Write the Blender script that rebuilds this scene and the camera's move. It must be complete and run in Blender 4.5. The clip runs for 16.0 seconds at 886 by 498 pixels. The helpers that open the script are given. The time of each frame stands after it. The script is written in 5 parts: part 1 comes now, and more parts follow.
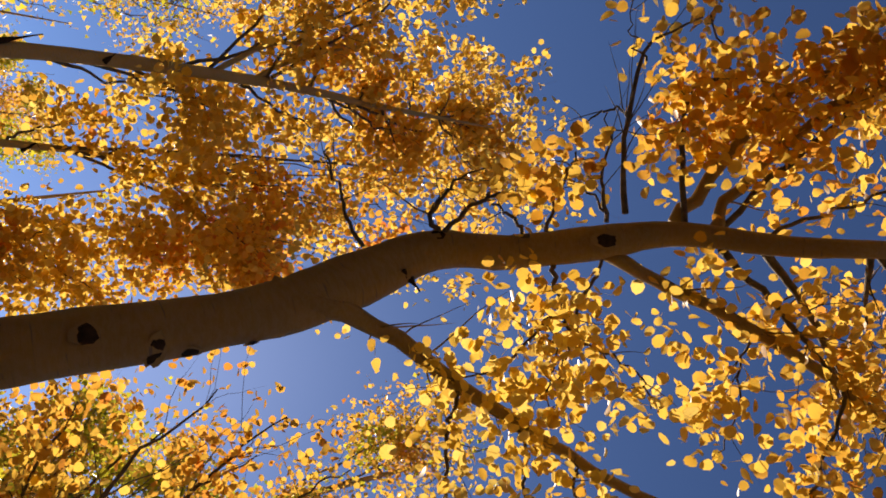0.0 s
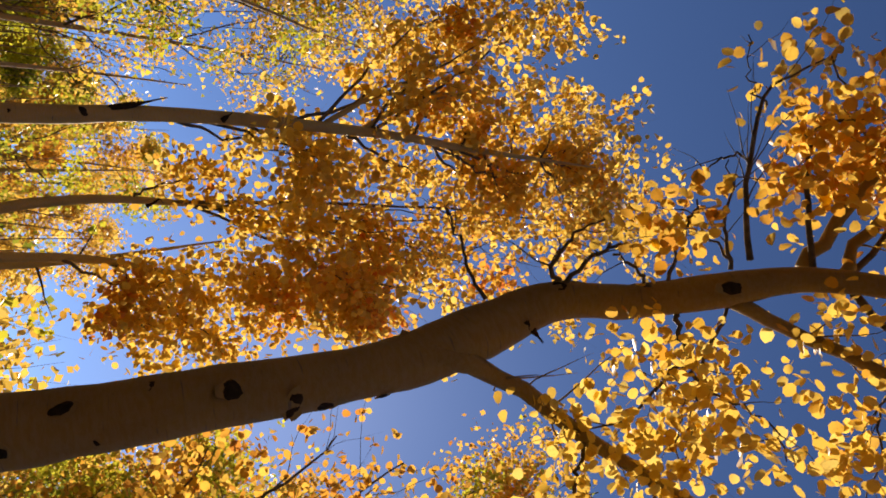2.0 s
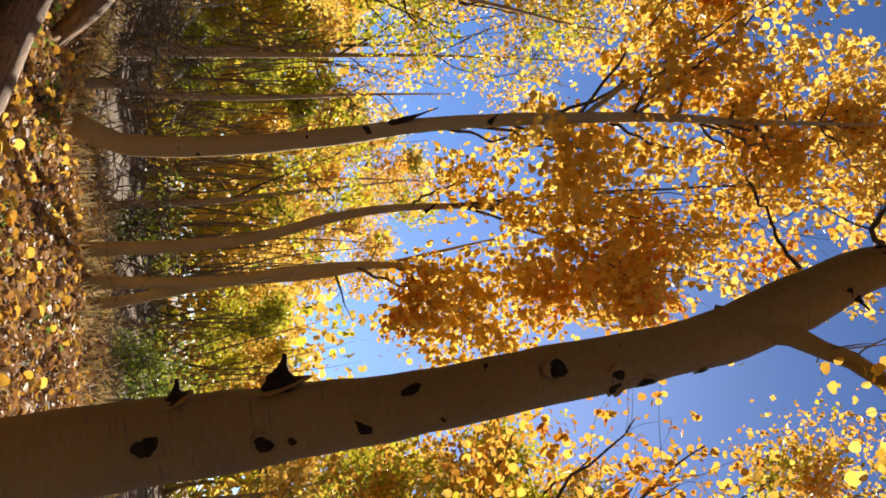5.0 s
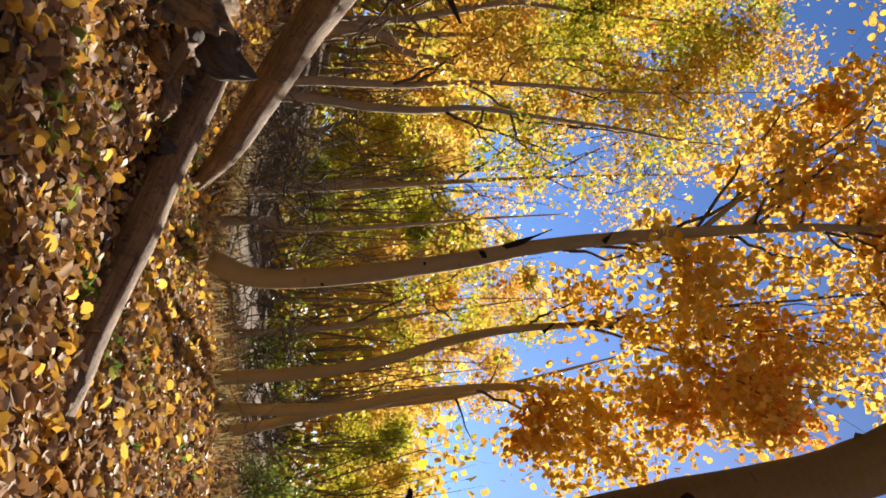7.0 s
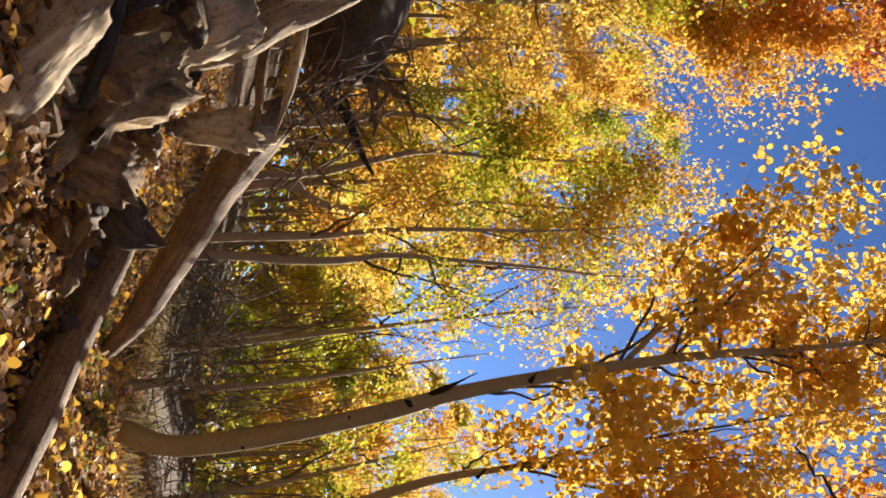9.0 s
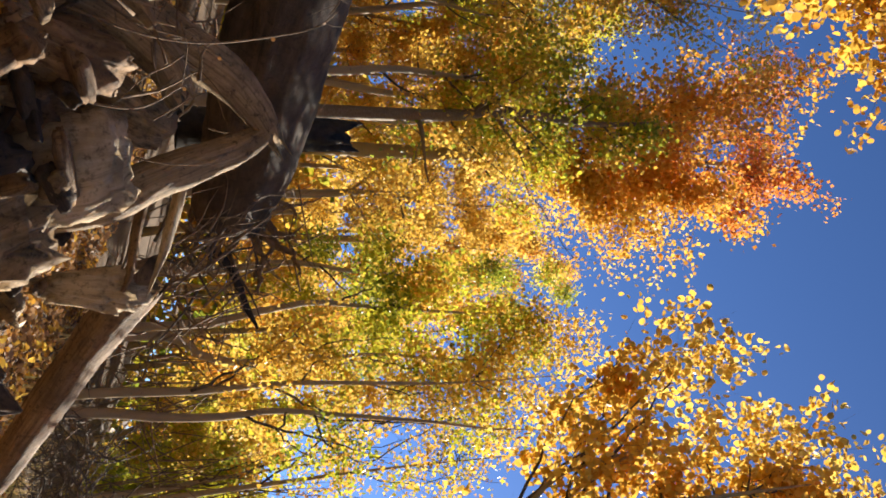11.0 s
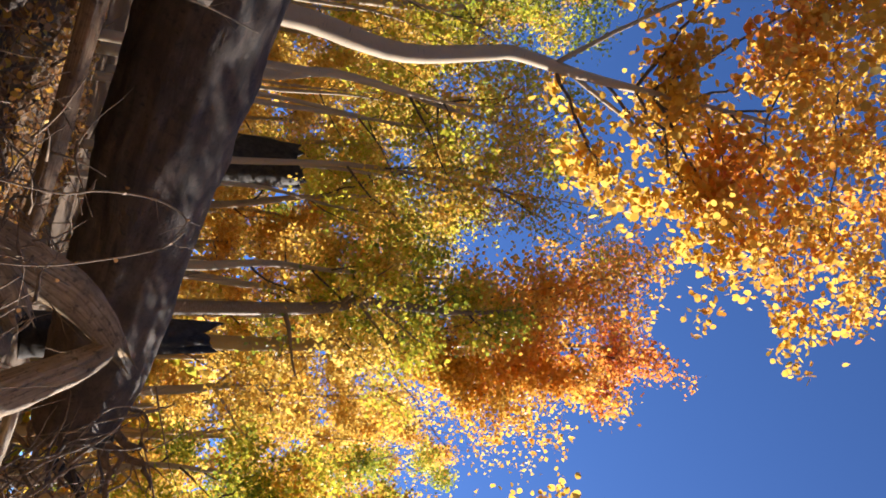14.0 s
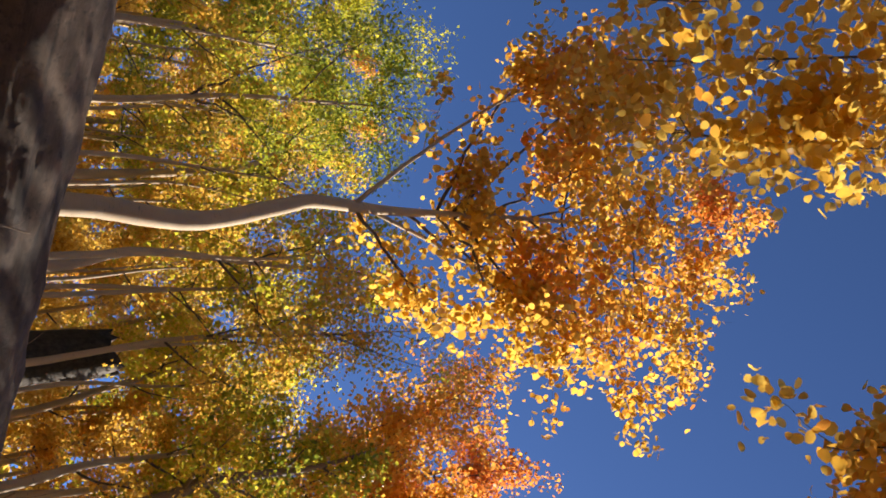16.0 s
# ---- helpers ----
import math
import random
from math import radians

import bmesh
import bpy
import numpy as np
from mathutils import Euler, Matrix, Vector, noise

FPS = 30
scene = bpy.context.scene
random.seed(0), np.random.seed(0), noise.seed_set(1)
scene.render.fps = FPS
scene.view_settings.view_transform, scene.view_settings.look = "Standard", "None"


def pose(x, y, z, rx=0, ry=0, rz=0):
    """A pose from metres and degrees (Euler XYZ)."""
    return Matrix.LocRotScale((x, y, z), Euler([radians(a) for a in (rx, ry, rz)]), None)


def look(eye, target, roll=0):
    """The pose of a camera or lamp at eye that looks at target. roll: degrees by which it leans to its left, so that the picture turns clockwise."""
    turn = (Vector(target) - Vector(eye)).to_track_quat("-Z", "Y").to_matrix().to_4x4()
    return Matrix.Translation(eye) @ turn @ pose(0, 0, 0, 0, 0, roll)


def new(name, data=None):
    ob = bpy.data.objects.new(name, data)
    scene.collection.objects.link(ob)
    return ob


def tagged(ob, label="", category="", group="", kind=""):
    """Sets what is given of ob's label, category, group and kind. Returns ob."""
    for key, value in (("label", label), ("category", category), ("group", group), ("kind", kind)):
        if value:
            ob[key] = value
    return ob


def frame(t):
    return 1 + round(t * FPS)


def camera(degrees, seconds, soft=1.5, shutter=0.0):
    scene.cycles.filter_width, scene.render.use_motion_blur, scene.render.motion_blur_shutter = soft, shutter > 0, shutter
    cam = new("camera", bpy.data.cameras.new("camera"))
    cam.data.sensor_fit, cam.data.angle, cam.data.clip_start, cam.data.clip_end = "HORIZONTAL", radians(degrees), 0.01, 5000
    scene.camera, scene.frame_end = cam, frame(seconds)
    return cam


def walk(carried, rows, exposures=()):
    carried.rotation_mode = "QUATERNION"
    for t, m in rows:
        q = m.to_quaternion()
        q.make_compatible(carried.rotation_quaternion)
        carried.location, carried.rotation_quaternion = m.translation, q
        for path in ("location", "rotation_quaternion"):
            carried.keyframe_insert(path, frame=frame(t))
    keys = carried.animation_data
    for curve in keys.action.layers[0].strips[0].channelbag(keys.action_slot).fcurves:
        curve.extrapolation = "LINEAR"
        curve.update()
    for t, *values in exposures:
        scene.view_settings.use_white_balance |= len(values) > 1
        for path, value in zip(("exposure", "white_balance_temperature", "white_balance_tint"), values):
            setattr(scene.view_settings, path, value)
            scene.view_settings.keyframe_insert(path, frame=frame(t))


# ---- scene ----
cam = camera(55.7, 16.0, soft=1.75)
PATH = [
    (0.0, (0.095, 0.070, 1.175), (1.370, 3.601, 4.477), 92.40),
    (0.5, (0.075, 0.079, 1.153), (1.267, 3.727, 4.358), 93.12),
    (1.0, (0.068, 0.090, 1.134), (1.204, 3.865, 4.208), 93.39),
    (1.5, (0.065, 0.093, 1.112), (1.202, 3.969, 4.059), 93.32),
    (2.0, (0.062, 0.090, 1.089), (1.259, 4.031, 3.924), 92.91),
    (2.5, (0.071, 0.094, 1.064), (1.304, 4.101, 3.790), 92.70),
    (3.0, (0.075, 0.095, 1.024), (1.331, 4.187, 3.609), 92.27),
    (3.5, (0.079, 0.091, 0.990), (1.428, 4.293, 3.341), 90.69),
    (4.0, (0.078, 0.087, 0.964), (1.479, 4.437, 2.992), 89.60),
    (4.5, (0.076, 0.066, 0.935), (1.525, 4.538, 2.638), 88.43),
    (4.7, (0.080, 0.062, 0.926), (1.548, 4.564, 2.532), 88.25),
    (6.8, (0.028, 0.006, 0.897), (0.894, 4.864, 1.701), 88.09),
    (7.0, (0.020, 0.010, 0.898), (0.800, 4.879, 1.722), 87.97),
    (7.5, (-0.014, 0.022, 0.914), (0.516, 4.908, 1.838), 87.29),
    (8.0, (-0.056, 0.034, 0.926), (0.225, 4.925, 1.927), 86.36),
    (8.5, (-0.068, 0.042, 0.932), (0.075, 4.916, 2.040), 85.92),
    (9.0, (-0.088, 0.052, 0.964), (-0.088, 4.883, 2.250), 86.41),
    (9.5, (-0.110, 0.040, 0.994), (-0.304, 4.825, 2.431), 87.36),
    (10.0, (-0.144, 0.024, 1.026), (-0.598, 4.740, 2.626), 88.28),
    (10.2, (-0.164, 0.020, 1.037), (-0.724, 4.703, 2.696), 88.56),
    (12.3, (-0.197, 0.017, 1.098), (-1.291, 4.408, 3.226), 92.78),
    (12.5, (-0.221, 0.028, 1.095), (-1.373, 4.384, 3.264), 93.92),
    (13.0, (-0.222, -0.068, 1.109), (-1.535, 4.200, 3.359), 95.91),
    (13.5, (-0.261, -0.080, 1.121), (-1.779, 4.059, 3.481), 96.16),
    (14.0, (-0.304, -0.092, 1.162), (-2.053, 3.868, 3.664), 94.43),
    (14.5, (-0.331, -0.102, 1.175), (-2.255, 3.690, 3.806), 92.24),
    (15.0, (-0.361, -0.113, 1.196), (-2.449, 3.500, 3.950), 90.54),
    (15.5, (-0.327, -0.133, 1.215), (-2.527, 3.260, 4.156), 89.65),
    (16.0, (-0.336, -0.153, 1.250), (-2.522, 2.925, 4.528), 89.56),
]
walk(cam, [(t, look(eye, target, roll)) for t, eye, target, roll in PATH], [(0.0, 0.70, 7900, 17), (2.5, 0.72, 7700, 16), (3.5, 0.82, 7700, 16), (4.6, 1.04, 7450, 15), (7.0, 1.06, 7150, 13), (9.5, 1.15, 7000, 12), (12.5, 1.36, 6750, 14), (13.5, 1.45, 6450, 17), (14.5, 1.45, 6650, 16), (16.0, 1.32, 7300, 17)])

# ---- light: low clear autumn sun behind the near aspen, blue sky ----
SUN_AZ, SUN_EL = 28.8, 25.2
world = bpy.data.worlds.new("sky")
scene.world = world
world.use_nodes = True
wn = world.node_tree
sky = wn.nodes.new("ShaderNodeTexSky")
sky.sky_type, sky.sun_disc = "NISHITA", False
sky.sun_elevation, sky.sun_rotation = radians(SUN_EL), radians(SUN_AZ)
sky.altitude, sky.air_density, sky.dust_density, sky.ozone_density = 3000, 0.85, 1.1, 9.0
wn.links.new(sky.outputs[0], wn.nodes["Background"].inputs[0])
wn.nodes["Background"].inputs[1].default_value = 0.08
sun = new("sun", bpy.data.lights.new("sun", "SUN"))
sun.data.energy, sun.data.angle, sun.data.color = 4.4, radians(0.5), (1.0, 0.93, 0.82)
sun.matrix_world = look((20 * math.sin(radians(SUN_AZ)), 20 * math.cos(radians(SUN_AZ)), 20 * math.tan(radians(SUN_EL))), (0, 0, 0))

# ---- materials ----
def nodes_of(name):
    m = bpy.data.materials.new(name)
    m.use_nodes = True
    t = m.node_tree
    for n in list(t.nodes):
        t.nodes.remove(n)
    return m, t, t.nodes.new("ShaderNodeOutputMaterial")


def node(t, kind, **sets):
    n = t.nodes.new(kind)
    for k, v in sets.items():
        n.inputs[k].default_value = v
    return n


def ramp(t, factor, stops):
    r = t.nodes.new("ShaderNodeValToRGB")
    e = r.color_ramp.elements
    while len(e) < len(stops):
        e.new(0.5)
    for item, (pos, col) in zip(e, stops):
        item.position, item.color = pos, (*col, 1)
    t.links.new(factor, r.inputs[0])
    return r.outputs[0]


def mixc(t, fac, a, b, mode="MIX"):
    m = t.nodes.new("ShaderNodeMix")
    m.data_type, m.blend_type = "RGBA", mode
    for sock, val in ((m.inputs[0], fac), (m.inputs[6], a), (m.inputs[7], b)):
        if isinstance(val, bpy.types.NodeSocket):
            t.links.new(val, sock)
        elif isinstance(val, (int, float)):
            sock.default_value = val
        else:
            sock.default_value = (*val, 1)
    return m.outputs[2]


def coords(t, kind, scale):
    c, m = t.nodes.new("ShaderNodeTexCoord"), t.nodes.new("ShaderNodeMapping")
    m.inputs["Scale"].default_value = scale
    t.links.new(c.outputs[kind], m.inputs[0])
    return m.outputs[0]


def noise_tex(t, vec, scale, detail=4.0, rough=0.6):
    n = node(t, "ShaderNodeTexNoise", Scale=scale, Detail=detail, Roughness=rough)
    t.links.new(vec, n.inputs["Vector"])
    return n.outputs["Fac"]


def bumped(t, height, strength, distance, shader):
    b = node(t, "ShaderNodeBump", Strength=strength, Distance=distance)
    t.links.new(height, b.inputs["Height"])
    t.links.new(b.outputs[0], shader.inputs["Normal"])


def leaf_material(name, stops, through_light=0.66, rough=0.45):
    """Thin autumn leaf: its colour varies from leaf to leaf; light passes through it."""
    m, t, out = nodes_of(name)
    g = t.nodes.new("ShaderNodeNewGeometry")
    col = ramp(t, g.outputs["Random Per Island"], stops)
    blot = noise_tex(t, coords(t, "Object", (1, 1, 1)), 90.0, 3.0)
    col = mixc(t, ramp(t, blot, [(0.55, (0, 0, 0)), (0.78, (0.4, 0.4, 0.4))]), col, (0.46, 0.25, 0.06))
    d = node(t, "ShaderNodeBsdfPrincipled", Roughness=rough)
    d.inputs["Specular IOR Level"].default_value = 0.22
    t.links.new(col, d.inputs["Base Color"])
    tr = node(t, "ShaderNodeBsdfTranslucent")
    vivid = node(t, "ShaderNodeHueSaturation", Saturation=1.0, Value=1.07)
    t.links.new(col, vivid.inputs["Color"])
    t.links.new(vivid.outputs[0], tr.inputs[0])
    mix = node(t, "ShaderNodeMixShader", Fac=through_light)
    t.links.new(d.outputs[0], mix.inputs[1])
    t.links.new(tr.outputs[0], mix.inputs[2])
    t.links.new(mix.outputs[0], out.inputs[0])
    return m


LEAVES = {
    "gold": leaf_material("gold_leaf", [(0, (0.613, 0.338, 0.0523)), (0.35, (0.733, 0.477, 0.0785)), (0.7, (0.789, 0.561, 0.118)), (1, (0.538, 0.261, 0.0324))]),
    "yellow": leaf_material("yellow_leaf", [(0, (0.687, 0.429, 0.0723)), (0.4, (0.789, 0.549, 0.112)), (0.8, (0.77, 0.59, 0.163)), (1, (0.631, 0.371, 0.0392))]),
    "orange": leaf_material("orange_leaf", [(0, (0.627, 0.288, 0.0469)), (0.4, (0.76, 0.419, 0.07)), (0.75, (0.788, 0.512, 0.0938)), (1, (0.627, 0.233, 0.0431))]),
    "red": leaf_material("red_leaf", [(0, (0.589, 0.177, 0.0469)), (0.45, (0.76, 0.298, 0.0663)), (0.8, (0.779, 0.4, 0.0781)), (1, (0.532, 0.14, 0.0387))]),
    "lime": leaf_material("lime_leaf", [(0, (0.38, 0.381, 0.035)), (0.4, (0.589, 0.558, 0.055)), (0.75, (0.456, 0.465, 0.0469)), (1, (0.722, 0.595, 0.0625))]),
    "green": leaf_material("green_leaf", [(0, (0.162, 0.233, 0.0312)), (0.4, (0.275, 0.344, 0.0431)), (0.75, (0.427, 0.437, 0.055)), (1, (0.142, 0.195, 0.0281))]),
    "litter": leaf_material("fallen_leaf", [(0, (0.13, 0.07, 0.035)), (0.22, (0.36, 0.20, 0.10)), (0.42, (0.56, 0.38, 0.22)), (0.56, (0.24, 0.12, 0.05)), (0.74, (0.58, 0.31, 0.10)), (0.88, (0.76, 0.43, 0.07)), (1, (0.80, 0.56, 0.12))], 0.3, 0.6),
    "grass": leaf_material("dry_grass", [(0, (0.34, 0.25, 0.12)), (0.5, (0.56, 0.43, 0.22)), (1, (0.30, 0.28, 0.10))], 0.3, 0.6),
    "weed": leaf_material("green_weed", [(0, (0.10, 0.20, 0.04)), (0.5, (0.22, 0.34, 0.07)), (1, (0.40, 0.42, 0.08))], 0.4, 0.5),
}


def aspen_bark(name, pale, warm, scaly=0.35):
    m, t, out = nodes_of(name)
    fine = noise_tex(t, coords(t, "UV", (5, 22, 1)), 3.0, 6.0, 0.7)
    patch = noise_tex(t, coords(t, "Object", (1, 1, 1)), 2.2, 4.0)
    col = mixc(t, ramp(t, patch, [(0.3, (0, 0, 0)), (0.7, (1, 1, 1))]), pale, warm)
    col = mixc(t, ramp(t, fine, [(0.40, (scaly,) * 3), (0.6, (0, 0, 0))]), col, (0.34, 0.29, 0.22))
    lent = noise_tex(t, coords(t, "UV", (2.2, 40, 1)), 2.0, 2.0)
    col = mixc(t, ramp(t, lent, [(0.64, (0, 0, 0)), (0.72, (0.75, 0.75, 0.75))]), col, (0.10, 0.085, 0.07))
    s = node(t, "ShaderNodeBsdfPrincipled", Roughness=0.72)
    t.links.new(col, s.inputs["Base Color"])
    bumped(t, fine, 0.25, 0.006, s)
    t.links.new(s.outputs[0], out.inputs[0])
    return m


def plain_bark(name, a, b, scale=14.0, gloss=0.3):
    m, t, out = nodes_of(name)
    f = noise_tex(t, coords(t, "Object", (1, 1, 1)), scale, 6.0, 0.7)
    s = node(t, "ShaderNodeBsdfPrincipled", Roughness=0.8)
    s.inputs["Specular IOR Level"].default_value = gloss
    t.links.new(ramp(t, f, [(0.3, a), (0.7, b)]), s.inputs["Base Color"])
    bumped(t, f, 0.6, 0.01, s)
    t.links.new(s.outputs[0], out.inputs[0])
    return m


def old_wood(name, dark, mid, pale, along=3.0):
    """Weathered barkless wood with grain running along the piece."""
    m, t, out = nodes_of(name)
    grain = noise_tex(t, coords(t, "UV", (14, along * 0.35, 1)), 2.5, 7.0, 0.72)
    wide = noise_tex(t, coords(t, "Object", (1, 1, 1)), 3.5, 5.0, 0.65)
    col = ramp(t, grain, [(0.25, dark), (0.46, mid), (0.75, pale)])
    col = mixc(t, ramp(t, wide, [(0.38, (0.8, 0.8, 0.8)), (0.56, (0, 0, 0))]), col, tuple(0.55 * c for c in mid), "MIX")
    crack = noise_tex(t, coords(t, "UV", (9, along * 0.12, 1)), 2.0, 3.0, 0.5)
    col = mixc(t, ramp(t, crack, [(0.30, (0.9, 0.9, 0.9)), (0.36, (0, 0, 0))]), col, dark)
    pit = noise_tex(t, coords(t, "Object", (1, 1, 1)), 26.0, 8.0, 0.75)
    col = mixc(t, ramp(t, pit, [(0.36, (0.75, 0.75, 0.75)), (0.47, (0, 0, 0))]), col, dark)
    s = node(t, "ShaderNodeBsdfPrincipled", Roughness=0.75)
    t.links.new(col, s.inputs["Base Color"])
    bumped(t, mixc(t, 0.5, grain, pit), 0.9, 0.025, s)
    t.links.new(s.outputs[0], out.inputs[0])
    return m


# bark tones also follow the light: near trunk darkened for its shade
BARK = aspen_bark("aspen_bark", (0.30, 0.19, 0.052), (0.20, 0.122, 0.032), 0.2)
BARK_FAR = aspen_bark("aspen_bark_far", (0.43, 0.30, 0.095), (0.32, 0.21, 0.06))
# paler copy of the bark, raised so that sunlit edges turn bright
BARK_SUN = aspen_bark("aspen_bark_sunlit", (0.40, 0.31, 0.19), (0.30, 0.22, 0.125))
# darker copy of the bark; its colour carries the shade on one stem
BARK_SHADED = aspen_bark("aspen_bark_shaded", (0.18, 0.118, 0.056), (0.12, 0.076, 0.035))
TWIG = plain_bark("twig_bark", (0.06, 0.05, 0.04), (0.16, 0.12, 0.09), 30)
SCAR = plain_bark("knot_scar", (0.010, 0.006, 0.004), (0.045, 0.028, 0.016), 40, 0.12)
GREY_WOOD = old_wood("weathered_grey_wood", (0.03, 0.017, 0.008), (0.37, 0.25, 0.128), (0.74, 0.56, 0.35))
# pale copy of the grey wood for bleached pieces and for sunlit faces
PALE_WOOD = old_wood("bleached_sunlit_wood", (0.12, 0.08, 0.042), (0.60, 0.46, 0.28), (0.84, 0.72, 0.52))
BROWN_WOOD = old_wood("weathered_brown_wood", (0.025, 0.014, 0.007), (0.28, 0.165, 0.08), (0.54, 0.36, 0.19))
# dark rotten wood; its tone also carries the shade on the big log
DARK_WOOD = old_wood("rotten_shaded_wood", (0.016, 0.011, 0.008), (0.085, 0.057, 0.038), (0.16, 0.11, 0.074))
# paler than the log's wood, for the light along its top
STRIP_WOOD = old_wood("lit_strip_wood", (0.03, 0.02, 0.012), (0.17, 0.115, 0.072), (0.32, 0.23, 0.15))
CHAR = plain_bark("charred_wood", (0.008, 0.008, 0.008), (0.05, 0.045, 0.04), 12)
SOIL, st, so = nodes_of("forest_soil")
sv = coords(st, "Object", (1, 1, 1))
s1, s2 = noise_tex(st, sv, 1.6, 6.0, 0.7), noise_tex(st, sv, 40.0, 5.0, 0.7)
sc = mixc(st, ramp(st, s1, [(0.35, (0, 0, 0)), (0.65, (1, 1, 1))]), (0.07, 0.043, 0.025), (0.13, 0.083, 0.045))
sc = mixc(st, ramp(st, s2, [(0.45, (0, 0, 0)), (0.65, (0.8, 0.8, 0.8))]), sc, (0.18, 0.115, 0.055))
sb = node(st, "ShaderNodeBsdfPrincipled", Roughness=0.9)
st.links.new(sc, sb.inputs["Base Color"])
bumped(st, s2, 0.9, 0.03, sb)
st.links.new(sb.outputs[0], so.inputs[0])

# ---- geometry helpers ----
def rng_of(seed):
    return np.random.default_rng(seed)


def spline(points, n):
    """n rows (x, y, z, r) along a smooth curve through the given rows."""
    p = np.array(points, float)
    p = np.vstack([2 * p[0] - p[1], p, 2 * p[-1] - p[-2]])
    u = np.linspace(0, len(p) - 3 - 1e-6, n)
    i = u.astype(int)
    f = (u - i)[:, None]
    a, b, c, d = p[i], p[i + 1], p[i + 2], p[i + 3]
    q = 0.5 * (2 * b + (c - a) * f + (2 * a - 5 * b + 4 * c - d) * f * f + (3 * b - a - 3 * c + d) * f ** 3)
    q[:, 3] = np.maximum(q[:, 3], 0.0008)
    return q


def tube(rows, sides=8, rough=0.0, seed=0, flat=1.0, ribs=0.0):
    """Closed tapered tube along rows (x, y, z, r): vertices, faces and (around, along) coordinates."""
    rows = np.asarray(rows, float)
    r = rng_of(seed)
    P, R = rows[:, :3], rows[:, 3]
    T = np.gradient(P, axis=0)
    T /= np.linalg.norm(T, axis=1)[:, None] + 1e-12
    ref = np.array([0.0, 0, 1]) if abs(T[0][2]) < 0.8 else np.array([1.0, 0, 0])
    N = np.cross(T[0], ref)
    N /= np.linalg.norm(N)
    n, verts, uv = len(P), [], []
    ang = np.linspace(0, 2 * math.pi, sides, endpoint=False)
    rib = 1 + ribs * sum(np.sin(ang * k + r.uniform(0, 6)) / math.sqrt(k) for k in (2, 3, 5, 7)) / 2
    length = np.concatenate([[0], np.cumsum(np.linalg.norm(np.diff(P, axis=0), axis=1))])
    lump = r.normal(0, rough, (n, sides))
    lump = (lump + np.roll(lump, 1, 1) + np.roll(lump, -1, 1)) / 1.8
    for k in range(n):
        N = N - T[k] * (N @ T[k])
        N /= np.linalg.norm(N) + 1e-12
        B = np.cross(T[k], N)
        rad = R[k] * rib * (1 + lump[k])
        verts.append(P[k] + np.outer(np.cos(ang) * rad, N) + np.outer(np.sin(ang) * rad * flat, B))
        uv.append(np.stack([ang / (2 * math.pi), np.full(sides, length[k])], 1))
    V, UV = np.vstack(verts), np.vstack(uv)
    F = [(k * sides + j, k * sides + (j + 1) % sides, (k + 1) * sides + (j + 1) % sides, (k + 1) * sides + j) for k in range(n - 1) for j in range(sides)]
    F += [tuple(range(sides - 1, -1, -1)), tuple((n - 1) * sides + j for j in range(sides))]
    return V, F, UV


def join(*pieces):
    V, F, UV, base = [], [], [], 0
    for v, f, u in pieces:
        V.append(v)
        UV.append(u)
        F += [tuple(i + base for i in face) for face in f]
        base += len(v)
    return np.vstack(V), F, np.vstack(UV)


def shaped(name, piece, material, parent=None, label="", smooth=True):
    """One mesh object from (vertices, faces, coordinates)."""
    V, F, UV = piece
    me = bpy.data.meshes.new(name)
    me.from_pydata(V.tolist(), [], F)
    layer = me.uv_layers.new(name="UVMap")
    idx = np.empty(len(me.loops), np.int32)
    me.loops.foreach_get("vertex_index", idx)
    layer.data.foreach_set("uv", UV[idx].astype(np.float32).ravel())
    me.polygons.foreach_set("use_smooth", np.full(len(me.polygons), smooth))
    me.materials.append(material)
    ob = new(name, me)
    if parent:
        ob.parent = parent
    if label:
        ob["label"] = label
    return ob


ROUND = np.array([(0, 0), (0.36, 0.12), (0.50, 0.45), (0.34, 0.80), (0, 1.0), (-0.34, 0.80), (-0.50, 0.45), (-0.36, 0.12)])
KITE = np.array([(0, 0), (0.48, 0.45), (0, 1.0), (-0.48, 0.45)])
TRI = np.array([(0, 0), (0.52, 0.72), (-0.40, 0.95)])
BLADE = np.array([(0, 0), (0.05, 0.3), (0, 1.0), (-0.05, 0.3)])


